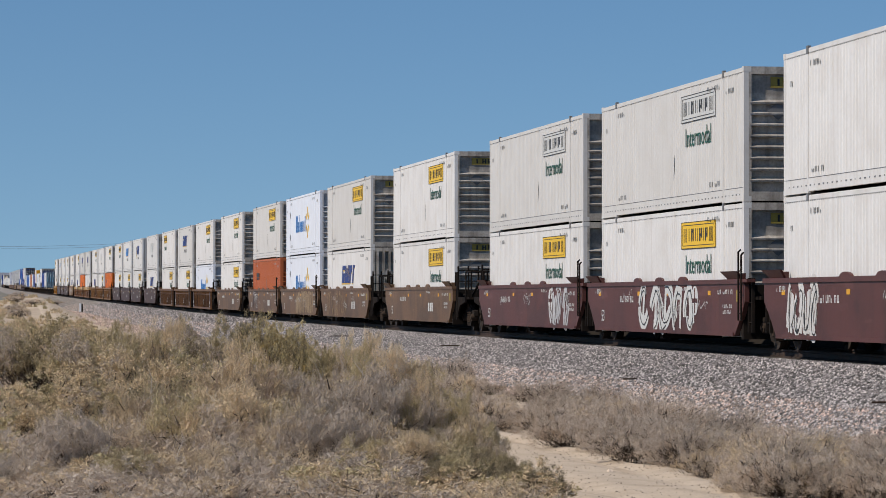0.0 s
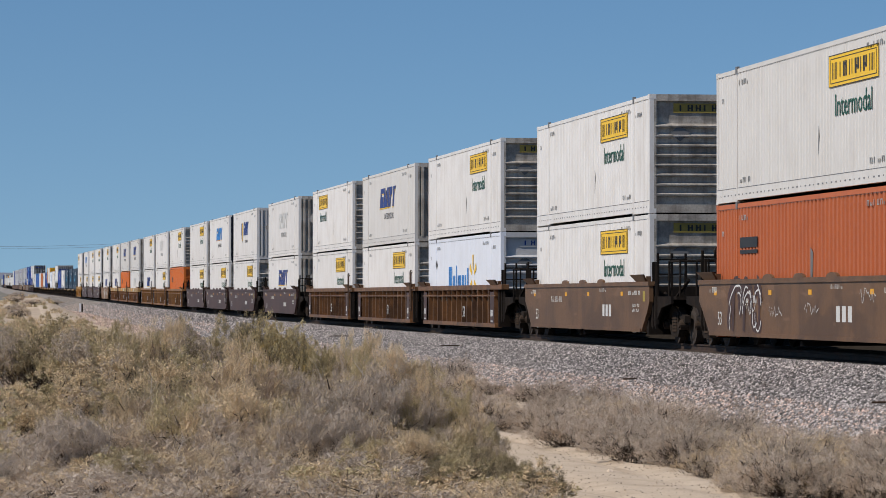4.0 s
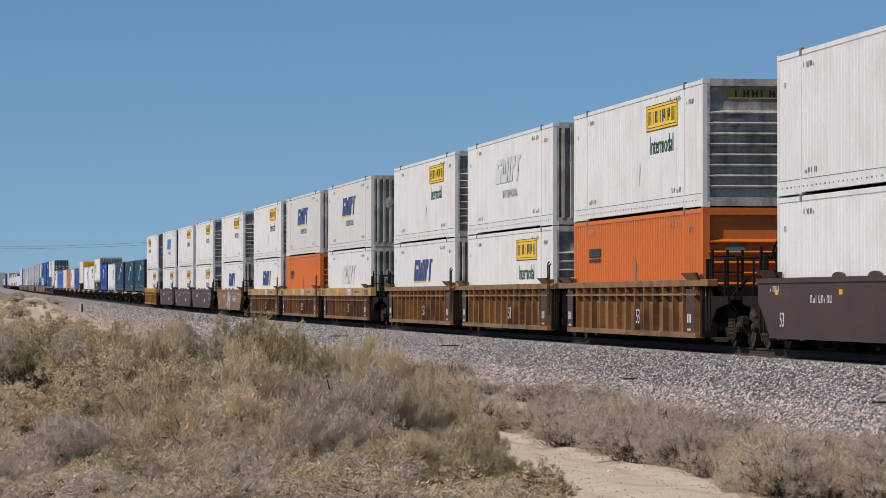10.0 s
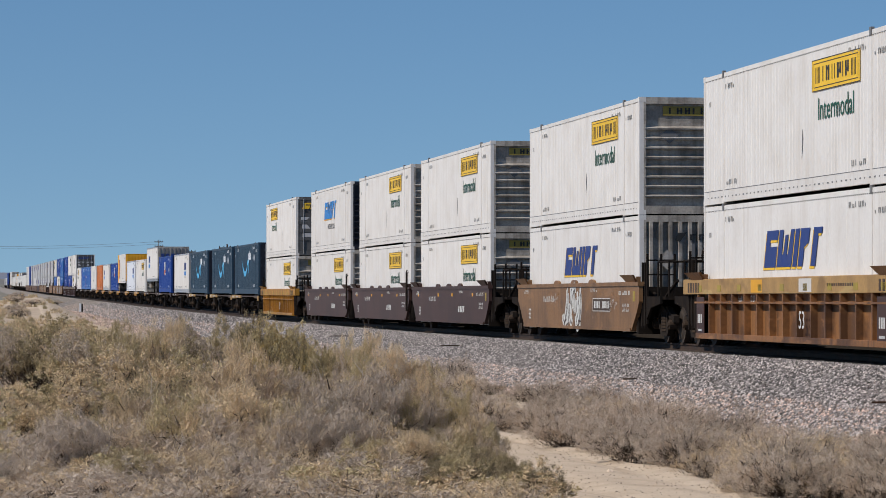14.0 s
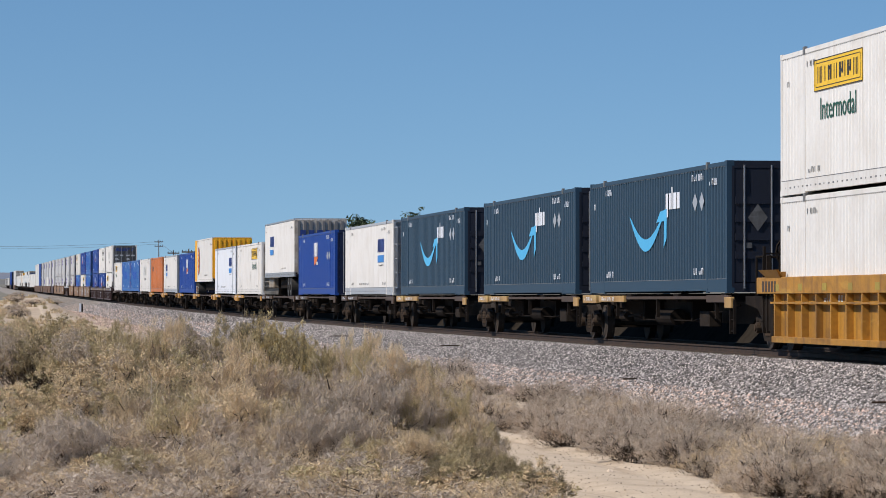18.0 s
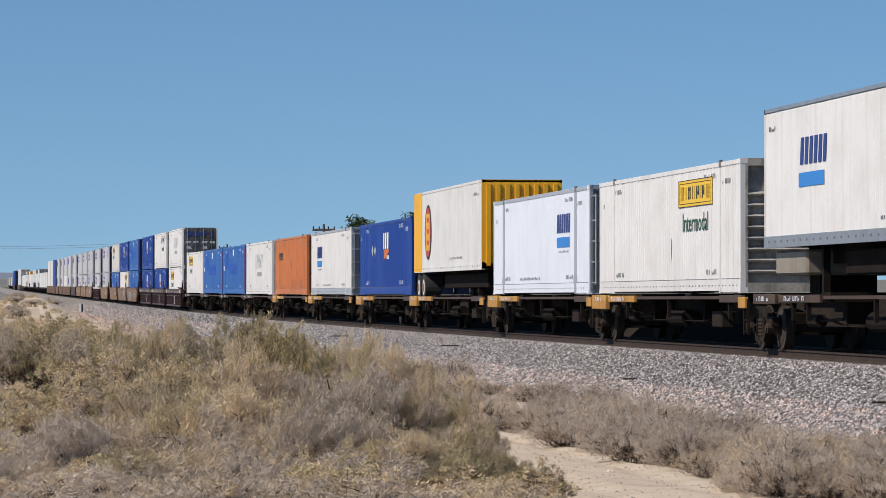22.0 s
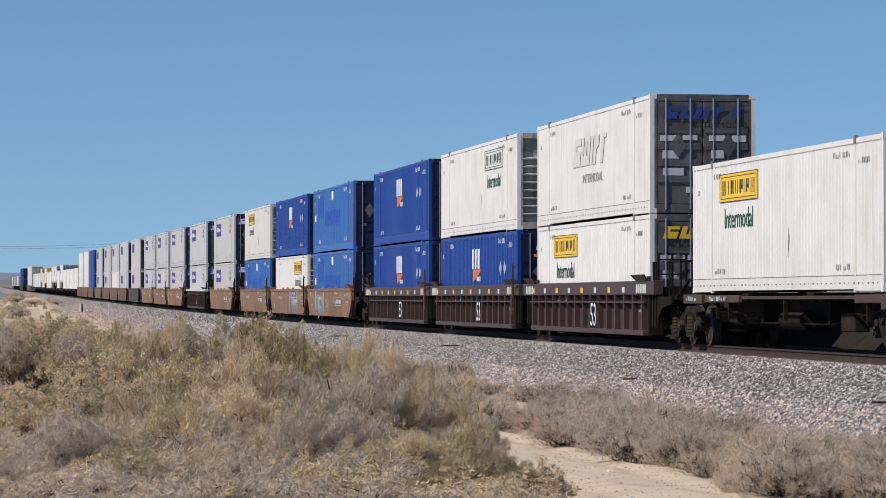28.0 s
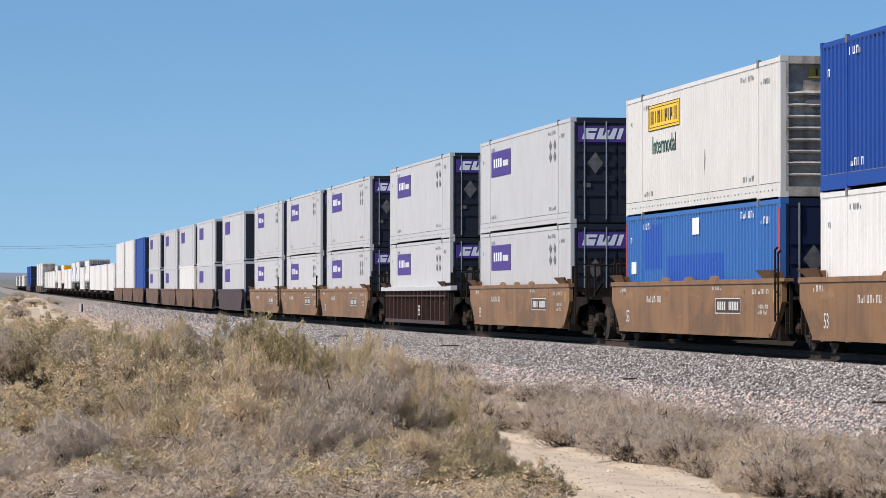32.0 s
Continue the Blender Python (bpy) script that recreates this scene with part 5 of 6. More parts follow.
ss = [-3000, -1500, -700, -400, -250] + [-180 + 2.5 * i for i in range(105)] + [85 + 12 * i for i in range(80)] + [1100, 1300, 1600, 2000, 2500, 3000, 3600, 4300]
ns = [-2500, -1200, -500, -200, -80, -30, -12, -6, -4, 0, 4, 5, 6, 7, 8, 8.6, 9.2, 10, 11, 11.6, 12.2, 13, 14, 15, 16, 17, 18, 20, 24, 30, 45, 80, 200, 500, 1200, 2500]
land = grid_mesh("ground", ss, ns, ground_z, DIRT, label="dry sandy desert ground", cat="ground")
land.data.materials.append(SCRUBLAND)
for i, p in enumerate(land.data.polygons):
    a, b = divmod(i, len(ns) - 1)
    if ss[a] > 520 or abs(ns[b]) > 28:
        p.material_index = 1
def road_z(s, n):
    """Two worn wheel tracks with a low crown between, and a frayed edge."""
    w = 0.25 * noise.noise((s * 0.12, 0, 8))
    rut = math.exp(-((n - 9.25 - w) / 0.22) ** 2) + math.exp(-((n - 10.65 - w) / 0.22) ** 2)
    edge = smooth(8.5, 8.9, n + 0.3 * noise.noise((s * 0.4, 2, 0))) * smooth(11.3, 10.95, n + 0.3 * noise.noise((s * 0.4, 5, 0)))
    return ground_z(s, n) - 0.03 + 0.075 * edge - 0.045 * rut + 0.03 * noise.noise((s * 0.5, n * 2, 3)) + 0.012 * noise.noise((s * 2.1, n * 5, 6))


grid_mesh("dirt_road", [-180 + 1.0 * i for i in range(260)] + [82 + 6 * i for i in range(32)], [8.5 + 0.14 * i for i in range(21)],
          road_z, ROADM, label="pale rutted dirt road beside the line", cat="dirt road")


def ballast_z(s, n):
    a = abs(n)
    t = smooth(2.0, 5.4, a)
    return rail_z(s) - 0.20 - (0.80 * min(1, max(0, (a - 2.0) / 3.3))) + 0.02 - 0.06 * t


BED = [-5.6, -5.2, -4, -3, -2, -1, 0, 1, 2, 2.6, 3.2, 4, 4.6, 5.2, 5.6]
grid_mesh("ballast", [-180 + 2.0 * i for i in range(141)] + [112 + 12 * i for i in range(13)], BED, ballast_z, BALLASTM, label="grey crushed-stone ballast bank", cat="ballast")
FARBED = mat("far_ballast_bed", (0.25, 0.225, 0.20), 0.95, dirt=(0.20, 0.185, 0.17), dirt_amt=0.6, scale=2, bump=0.6, bump_scale=8)
grid_mesh("distant_ballast", [256 + 12 * i for i in range(48)] + [840 + 40 * i for i in range(70)], BED, ballast_z, FARBED, label="pale ballast bank further down the line", cat="ballast")

# Added bank: closes the view under the cars, coloured dark for the shade there.
def screen_bank_z(s, n):
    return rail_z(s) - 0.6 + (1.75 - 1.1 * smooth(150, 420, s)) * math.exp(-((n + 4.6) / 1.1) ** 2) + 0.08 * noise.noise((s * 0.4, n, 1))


grid_mesh("far_bank", [-180 + 2.0 * i for i in range(190)] + [206 + 12 * i for i in range(60)], [-7.4, -6.6, -5.8, -5.2, -4.8, -4.4, -4.0, -3.6, -3.2, -2.8, -2.4], screen_bank_z,
          mat("shade_dark_bank", (0.032, 0.027, 0.022), 1.0, dirt=(0.018, 0.015, 0.012), dirt_amt=0.6, scale=3, bump=0.8, bump_scale=10, spec=0.0), label="low dark bank added behind the track to close the gaps", cat="bank")
track = tagged(new("track"), "steel rails on ties in grey ballast", "railway track", "", "structure")
for off in (-0.755, 0.755):
    bm = bmesh.new()
    prof = [(-0.07, -0.17), (0.07, -0.17), (0.07, -0.15), (0.012, -0.13), (0.012, -0.045), (0.037, -0.035), (0.037, 0), (-0.037, 0), (-0.037, -0.035), (-0.012, -0.045), (-0.012, -0.13), (-0.07, -0.15)]
    rows = []
    for s in [-180 + 6 * i for i in range(60)] + [200 + 40 * i for i in range(60)]:
        rows.append([bm.verts.new((*spot(s, off + dy), rail_z(s) + dz)) for dy, dz in prof])
    for a, b in zip(rows, rows[1:]):
        for i in range(12):
            bm.faces.new((a[i], a[(i + 1) % 12], b[(i + 1) % 12], b[i]))
    bmesh.ops.recalc_face_normals(bm, faces=bm.faces)
    part("rail", bm, RAILM, track)
tie_me = mesh_of(box(-0.115, 0.115, -1.30, 1.30, -0.34, -0.165, 0.01), "tie")
tie_me.materials.append(TIEM)
for i in range(290):
    ob = part("tie", tie_me, TIEM, track)
    ob.matrix_basis = on_track(-95 + i * 0.52 + random.uniform(-0.02, 0.02))


def stones(name, count, s0, s1, n0, n1, size, material, label, dens=1.0):
    """Loose stones, each a small irregular eight-sided lump, in one object."""
    rng = np.random.default_rng(5 + count)
    base = np.array([(1, 0, 0), (-1, 0, 0), (0, 1, 0), (0, -1, 0), (0, 0, 1), (0, 0, -0.6)], float)
    tri = np.array([(0, 2, 4), (2, 1, 4), (1, 3, 4), (3, 0, 4), (2, 0, 5), (1, 2, 5), (3, 1, 5), (0, 3, 5)])
    u = rng.random(count)
    s = s0 + (s1 - s0) * u ** dens
    n = n0 + (n1 - n0) * rng.random(count)
    sz = size * rng.uniform(0.5, 1.3, count)
    v = np.empty((count, 6, 3))
    jit = rng.uniform(0.6, 1.35, (count, 6, 3))
    ang = rng.uniform(0, 6.28, count)
    b = base[None] * jit * sz[:, None, None]
    c_, s_ = np.cos(ang), np.sin(ang)
    v[..., 0] = b[..., 0] * c_[:, None] - b[..., 1] * s_[:, None]
    v[..., 1] = b[..., 0] * s_[:, None] + b[..., 1] * c_[:, None]
    v[..., 2] = b[..., 2] * 0.8
    pos = np.array([(*spot(float(a), float(q)), max(ballast_z(float(a), float(q)), ground_z(float(a), float(q)))) for a, q in zip(s, n)])
    v += pos[:, None, :]
    v[..., 2] += sz[:, None] * 0.3
    f = (tri[None] + (np.arange(count) * 6)[:, None, None]).reshape(-1, 3)
    me = bpy.data.meshes.new(name)
    me.vertices.add(count * 6)
    me.vertices.foreach_set("co", v.reshape(-1))
    me.loops.add(len(f) * 3)
    me.loops.foreach_set("vertex_index", f.reshape(-1).astype(np.int32))
    me.polygons.add(len(f))
    me.polygons.foreach_set("loop_start", np.arange(0, len(f) * 3, 3, dtype=np.int32))
    me.update(calc_edges=True)
    me.materials.append(material)
    ob = new(name, me)
    return tagged(ob, label, "ballast stones", "", "stuff")


stones("ballast_stones", 120000, -74, 60, 1.35, 5.3, 0.031, STONE, "loose grey crushed ballast stones", 1.35)
stones("distant_stones", 24000, 60, 260, 1.35, 5.6, 0.055, STONE, "grey ballast stones further down the line", 1.2)
stones("far_line_stones", 15000, 250, 460, 1.35, 6.4, 0.055, FARSTONE, "pale stones on the bank far down the line", 1.3)
stones("verge_stones", 16000, 60, 300, 3.2, 8.0, 0.05, PINKSTONE, "pale stones on the verge further down the line", 1.2)
stones("pale_stones", 26000, -85, 20, 3.9, 6.1, 0.032, PINKSTONE, "pale pinkish stones strewn along the bank's toe", 1.3)


# ---------- dry scrub ----------
def stem_mesh(name, vs, fs, mi, mats):
    me = bpy.data.meshes.new(name)
    me.from_pydata(vs.tolist(), [], fs)
    me.update()
    for m in mats:
        me.materials.append(m)
    me.polygons.foreach_set("material_index", mi)
    return me


def bush_mesh(name, seed, mats, shares, leafy, boughs, tufts, blades, ln, w, tall=1.0):
    """A shrub of unit width and height: boughs fan out from the root to a lumpy dome, each ends in tufts of stems or
    small leaves, with gaps between the boughs through which inner twigs show, coloured dark for the shade inside."""
    g = np.random.default_rng(seed)
    lobes = 11
    la = g.uniform(0, 6.283) + np.arange(lobes) * 2.4
    lq = np.sqrt((np.arange(lobes) + 0.35) / lobes) * 0.74
    lz = np.sqrt(1 - lq * lq) * g.uniform(0.55, 0.85, lobes)
    lobe = np.stack([np.cos(la) * lq, np.sin(la) * lq, lz * tall], 1)
    lob = np.arange(boughs) % lobes
    way = g.normal(size=(boughs, 3))
    way += lobe[lob] * 0.9
    way[:, 2] = np.abs(way[:, 2]) * 0.9 + 0.1
    way /= np.linalg.norm(way, axis=1)[:, None]
    tip = lobe[lob] + way * (g.uniform(0.22, 0.36, lobes)[lob] * g.uniform(0.8, 1.15, boughs))[:, None]
    tip[:, 2] = np.maximum(tip[:, 2], 0.08)
    out = tip - np.array([0, 0, -0.25])
    out /= np.linalg.norm(out, axis=1)[:, None]
    spread = 0.085 if leafy else 0.085
    tb = np.repeat(np.arange(boughs), tufts)
    centre = tip[tb] - out[tb] * (g.random(len(tb)) ** 1.6 * 0.24)[:, None] + g.normal(size=(len(tb), 3)) * spread
    aim = out[tb] + g.normal(size=(len(tb), 3)) * 0.5
    aim[:, 2] += 0.3
    aim /= np.linalg.norm(aim, axis=1)[:, None]
    bt = np.repeat(np.arange(len(tb)), blades)
    n = len(bt)
    p0 = centre[bt] + g.normal(size=(n, 3)) * (0.026 if leafy else 0.030)
    di = aim[bt] + g.normal(size=(n, 3)) * (0.75 if leafy else 0.62)
    di /= np.linalg.norm(di, axis=1)[:, None]
    if not leafy:
        p0 -= di * (g.random(n) * 0.08)[:, None]
    p0[:, 2] = np.maximum(p0[:, 2], 0.03)
    p2 = p0 + di * (ln[0] + (ln[1] - ln[0]) * g.random(n) ** 1.7)[:, None]
    sd = np.cross(di, g.normal(size=(n, 3)))
    sd /= np.linalg.norm(sd, axis=1)[:, None]
    sd *= (w * g.uniform(0.6, 1.4, n))[:, None]
    tint = g.choice(len(mats), lobes, p=shares)[lob]
    m = np.where(g.random(n) < 0.72, tint[tb][bt], g.choice(len(mats), n, p=shares))
    # wood: the boughs themselves and a thicket of twigs well inside, darkened for inner shade
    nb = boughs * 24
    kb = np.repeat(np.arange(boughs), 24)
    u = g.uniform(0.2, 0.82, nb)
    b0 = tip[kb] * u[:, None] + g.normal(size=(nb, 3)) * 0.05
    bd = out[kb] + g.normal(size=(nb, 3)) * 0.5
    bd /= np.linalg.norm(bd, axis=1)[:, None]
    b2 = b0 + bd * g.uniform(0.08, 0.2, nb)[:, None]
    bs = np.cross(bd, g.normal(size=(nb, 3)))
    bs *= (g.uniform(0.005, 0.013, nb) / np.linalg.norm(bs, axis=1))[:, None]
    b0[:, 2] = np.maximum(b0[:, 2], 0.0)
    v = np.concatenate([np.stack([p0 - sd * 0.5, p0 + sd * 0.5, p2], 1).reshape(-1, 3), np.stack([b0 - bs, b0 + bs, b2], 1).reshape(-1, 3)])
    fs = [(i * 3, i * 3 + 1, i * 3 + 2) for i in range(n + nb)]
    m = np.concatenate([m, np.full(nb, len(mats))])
    return stem_mesh(name, v, fs, m.astype(np.int32), (*mats, SHADETWIG))


def twig_mesh(name, h, seed, n=7):
    """Bare crooked branches that fork on their way out."""
    rnd = random.Random(seed)
    bm = bmesh.new()
    for i in range(n):
        a = rnd.uniform(0, 6.28)
        p = Vector((0, 0, 0))
        d = Vector((math.cos(a) * 0.9, math.sin(a) * 0.9, 0.9)).normalized()
        rad = 0.017
        for k in range(9):
            q = p + d * (h / 9) * rnd.uniform(0.6, 1.2)
            cyl(bm, p, q, rad, 4, rad * 0.84)
            if k > 2 and rnd.random() < 0.6:
                e = (d + Vector((rnd.uniform(-1, 1), rnd.uniform(-1, 1), rnd.uniform(-0.3, 0.5)))).normalized()
                m = q + e * h * 0.07
                cyl(bm, q, m, rad * 0.6, 4, rad * 0.4)
                cyl(bm, m, m + (e + Vector((rnd.uniform(-0.8, 0.8), rnd.uniform(-0.8, 0.8), 0.3))).normalized() * h * 0.08, rad * 0.4, 4, rad * 0.15)
            rad *= 0.84
            p = q
            d = (d + Vector((rnd.uniform(-0.75, 0.75), rnd.uniform(-0.75, 0.75), rnd.uniform(-0.25, 0.4)))).normalized()
    return mesh_of(bm, name)


def stem_mat(name, col, dark):
    """Dry stem: matt, lets some light through."""
    m = mat(name, col, 0.85, dirt=dark, dirt_amt=0.35, island=0.22, rand=0.14, scale=2, spec=0.1)
    nt = m.node_tree
    b = nt.nodes["Principled BSDF"]
    src = b.inputs["Base Color"].links[0].from_socket
    tr = nt.nodes.new("ShaderNodeBsdfTranslucent")
    mx = nt.nodes.new("ShaderNodeMixShader")
    mx.inputs[0].default_value = 0.14
    nt.links.new(src, tr.inputs[0])
    nt.links.new(b.outputs[0], mx.inputs[1])
    nt.links.new(tr.outputs[0], mx.inputs[2])
    nt.links.new(mx.outputs[0], nt.nodes["Material Output"].inputs[0])
    return m


STRAW = stem_mat("straw_stem", (0.66, 0.52, 0.34), (0.48, 0.365, 0.23))
GREYST = stem_mat("grey_dry_stem", (0.53, 0.45, 0.37), (0.385, 0.315, 0.255))
OLIVE = stem_mat("olive_leaf", (0.45, 0.375, 0.215), (0.295, 0.24, 0.137))
YELLEAF = stem_mat("yellow_green_leaf", (0.49, 0.37, 0.155), (0.32, 0.245, 0.11))
DUSKY = stem_mat("dusky_olive_leaf", (0.25, 0.205, 0.13), (0.15, 0.125, 0.08))
RUSSET = stem_mat("russet_stem", (0.42, 0.325, 0.24), (0.30, 0.22, 0.16))
# Inner twigs: the near-black brown holds the shade within the shrubs.
SHADETWIG = mat("shade_dark_twig", (0.085, 0.066, 0.052), 0.9, dirt=(0.10, 0.075, 0.055), spec=0.1, island=0.4)
TWIG = mat("bleached_twig", (0.62, 0.55, 0.46), 0.8, dirt=(0.25, 0.21, 0.17), dirt_amt=0.5)

rng = random.Random(3)
FARKINDS = []
SPARSE = [twig_mesh("shrub_brushwood", 0.8, 90 + v, 3) for v in range(2)]
for i, (mats, shares, lab) in enumerate((((STRAW, GREYST, OLIVE), (0.5, 0.38, 0.12), "straw-coloured dry desert shrub with fine stems"), ((GREYST, STRAW, RUSSET), (0.68, 0.17, 0.15), "grey leafless desert shrub"),
                                         ((OLIVE, STRAW, GREYST), (0.5, 0.36, 0.14), "olive-green and yellow desert shrub"), ((RUSSET, GREYST, STRAW), (0.4, 0.35, 0.25), "russet-brown dry desert shrub"))):
    for v in range(2):
        FARKINDS.append((bush_mesh("shrub_foliage", 50 + i * 3 + v, mats, shares, i == 2, 44, 6, 32, (0.03, 0.08) if i == 2 else (0.04, 0.12), 0.018 if i == 2 else 0.0085), lab))


def shrub(s, n, h, wd, kind, sink=0.05):
    me, lab = FARKINDS[kind]
    x, y = spot(s, n)
    t = thing("desert_shrub", lab + " on sandy ground", "shrub", "desert shrubs")
    t.matrix_basis = pose(x, y, ground_z(s, n) - sink, 0, 0, rng.uniform(0, 360)) @ Matrix.Diagonal((wd, wd, h, 1))
    part("foliage", me, None, t)
    part("brushwood", SPARSE[kind % 2], TWIG, t)


BIG = {}
for key, mats, shares, leafy, lab in (("O", (OLIVE, STRAW, DUSKY, GREYST), (0.46, 0.24, 0.16, 0.14), True, "olive-green and straw desert shrub with small leaves"),
                                      ("Y", (YELLEAF, OLIVE, DUSKY), (0.5, 0.3, 0.2), True, "tall yellow-green desert shrub"),
                                      ("D", (DUSKY, OLIVE, STRAW), (0.62, 0.24, 0.14), False, "dusky olive desert shrub at the road's edge"),
                                      ("S", (STRAW, GREYST, OLIVE), (0.5, 0.34, 0.16), False, "straw-coloured dry desert shrub with fine upright stems"),
                                      ("G", (GREYST, STRAW, RUSSET), (0.62, 0.22, 0.16), False, "grey leafless desert shrub with fine stems"),
                                      ("R", (RUSSET, GREYST, STRAW, OLIVE), (0.3, 0.3, 0.25, 0.15), False, "russet-grey dry desert shrub")):
    BIG[key] = [(bush_mesh("shrub_foliage", 200 + ord(key) + 7 * v, mats, shares, leafy, *((88, 8, 56, (0.02, 0.05), 0.0125, 1.5) if leafy else (77, 8, 78, (0.025, 0.11), 0.0060, 1.0))),
                 twig_mesh("shrub_brushwood", 1.4 if key in "GR" else 1.15, 300 + ord(key) + v, 4), lab) for v in range(2)]

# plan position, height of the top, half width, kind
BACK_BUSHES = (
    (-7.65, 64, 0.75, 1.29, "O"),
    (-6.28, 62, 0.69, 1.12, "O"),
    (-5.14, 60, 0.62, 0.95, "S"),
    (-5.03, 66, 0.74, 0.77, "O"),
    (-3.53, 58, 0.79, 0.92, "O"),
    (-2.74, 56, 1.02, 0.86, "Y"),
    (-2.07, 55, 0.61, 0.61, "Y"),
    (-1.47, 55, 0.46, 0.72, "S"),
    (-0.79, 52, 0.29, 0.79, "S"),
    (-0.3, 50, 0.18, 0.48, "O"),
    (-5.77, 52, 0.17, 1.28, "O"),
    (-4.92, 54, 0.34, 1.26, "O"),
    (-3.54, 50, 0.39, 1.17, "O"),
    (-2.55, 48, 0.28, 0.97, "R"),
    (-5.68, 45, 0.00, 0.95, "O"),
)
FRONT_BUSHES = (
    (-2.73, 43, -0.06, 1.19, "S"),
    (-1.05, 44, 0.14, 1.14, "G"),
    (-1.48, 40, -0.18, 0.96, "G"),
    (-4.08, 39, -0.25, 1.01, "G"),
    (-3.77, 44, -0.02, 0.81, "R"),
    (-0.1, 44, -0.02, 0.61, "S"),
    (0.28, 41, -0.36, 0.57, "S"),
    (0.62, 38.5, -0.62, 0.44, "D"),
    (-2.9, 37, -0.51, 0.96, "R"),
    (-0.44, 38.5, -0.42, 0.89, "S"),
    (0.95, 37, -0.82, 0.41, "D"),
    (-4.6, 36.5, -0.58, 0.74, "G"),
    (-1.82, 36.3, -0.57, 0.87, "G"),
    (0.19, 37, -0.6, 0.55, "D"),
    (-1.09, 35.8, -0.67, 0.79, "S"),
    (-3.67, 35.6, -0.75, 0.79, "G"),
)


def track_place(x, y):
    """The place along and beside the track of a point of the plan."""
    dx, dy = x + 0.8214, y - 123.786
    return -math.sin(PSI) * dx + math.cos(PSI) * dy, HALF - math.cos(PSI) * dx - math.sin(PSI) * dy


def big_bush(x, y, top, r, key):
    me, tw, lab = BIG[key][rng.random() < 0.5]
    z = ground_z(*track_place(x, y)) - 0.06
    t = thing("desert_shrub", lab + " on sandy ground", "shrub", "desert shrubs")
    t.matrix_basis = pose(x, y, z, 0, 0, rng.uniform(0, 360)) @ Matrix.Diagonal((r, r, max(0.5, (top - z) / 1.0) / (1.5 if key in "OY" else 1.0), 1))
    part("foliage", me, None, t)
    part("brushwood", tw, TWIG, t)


EDGE = ((-96, 12.3), (-88, 11.7), (-84, 11.15), (-80, 10.9), (-76, 10.6), (-70, 10.35), (-62, 9.7), (-56, 9.9), (-48, 11.0), (90, 11.4))


def edge_at(s):
    for (a, p), (b, q) in zip(EDGE, EDGE[1:]):
        if s <= b:
            return p + (q - p) * (s - a) / (b - a)
    return EDGE[-1][1]


def plant():
    # the near bank: a loose grid of shrubs, denser towards the camera
    done = 0
    s = -92.0
    while s < 85 and done < 190:
        wd = rng.uniform(0.8, 1.1)
        n = edge_at(s) + wd * 0.95
        first = True
        while n < 18.0:
            ss, nn = s + rng.uniform(-0.5, 0.5), n + (rng.uniform(-0.05, 0.2) if first else rng.uniform(-0.4, 0.4))
            patch = noise.noise((ss * 0.16, nn * 0.35, 4.0)) + rng.uniform(-0.2, 0.2)
            kind = ((0, 1) if patch > 0.16 else ((2, 3) if patch > -0.08 else ((4, 5) if patch < -0.26 else (6, 7))))[rng.random() < 0.5]
            h = rng.uniform(0.8, 1.6) * (1.0 + 0.35 * noise.noise((ss * 0.13, nn * 0.3, 9.0)))
            if ss > -68:
                h *= 0.60
            if ss > -68 and rng.random() < 0.45:
                kind = (4, 5)[rng.random() < 0.5]
            elif ss < -76 and rng.random() < 0.5:
                kind = (2, 3)[rng.random() < 0.5]
            if first:
                h = rng.uniform(0.75, 1.05)
                kind = (4, 5, 0, 4)[int(rng.random() * 4)] if ss < -66 else (0, 1, 6, 0)[int(rng.random() * 4)]
            if ss < -45:
                h *= 0.5
            shrub(ss, nn, h, wd, kind)
            done += 1
            first = False
            n += wd * rng.uniform(0.75, 1.0)
            wd = rng.uniform(0.75, 1.4)
            n += wd * rng.uniform(0.55, 0.8)
        s += 1.9 if s < -58 else (2.2 if s < -20 else 3.6)


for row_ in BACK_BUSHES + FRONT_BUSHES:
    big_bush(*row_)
plant()
for s_, n_, h_ in ((150, 13.2, 0.7), (165, 11.5, 0.5), (178, 12.8, 0.6), (205, 12.3, 0.9), (128, 13.5, 0.8), (190, 9.0, 0.4)):
    shrub(s_, n_, h_, 1.3, 2)

LOW = []


def low_mesh(seed, mats, shares):
    me = bush_mesh("dry_tuft", seed, mats, shares, False, 55, 6, 46, (0.03, 0.11), 0.0055, 0.6)
    me.transform(Matrix.Diagonal((0.9, 0.9, 0.87, 1)))
    return me


for i, (mats, shares, lab) in enumerate((((GREYST, DUSKY, RUSSET), (0.66, 0.14, 0.20), "low grey-brown dry brush beside the road"), ((STRAW, GREYST, OLIVE), (0.42, 0.52, 0.06), "low straw-coloured dry grass clump"))):
    for v in range(2):
        LOW.append((low_mesh(60 + i * 3 + v, mats, shares), lab))
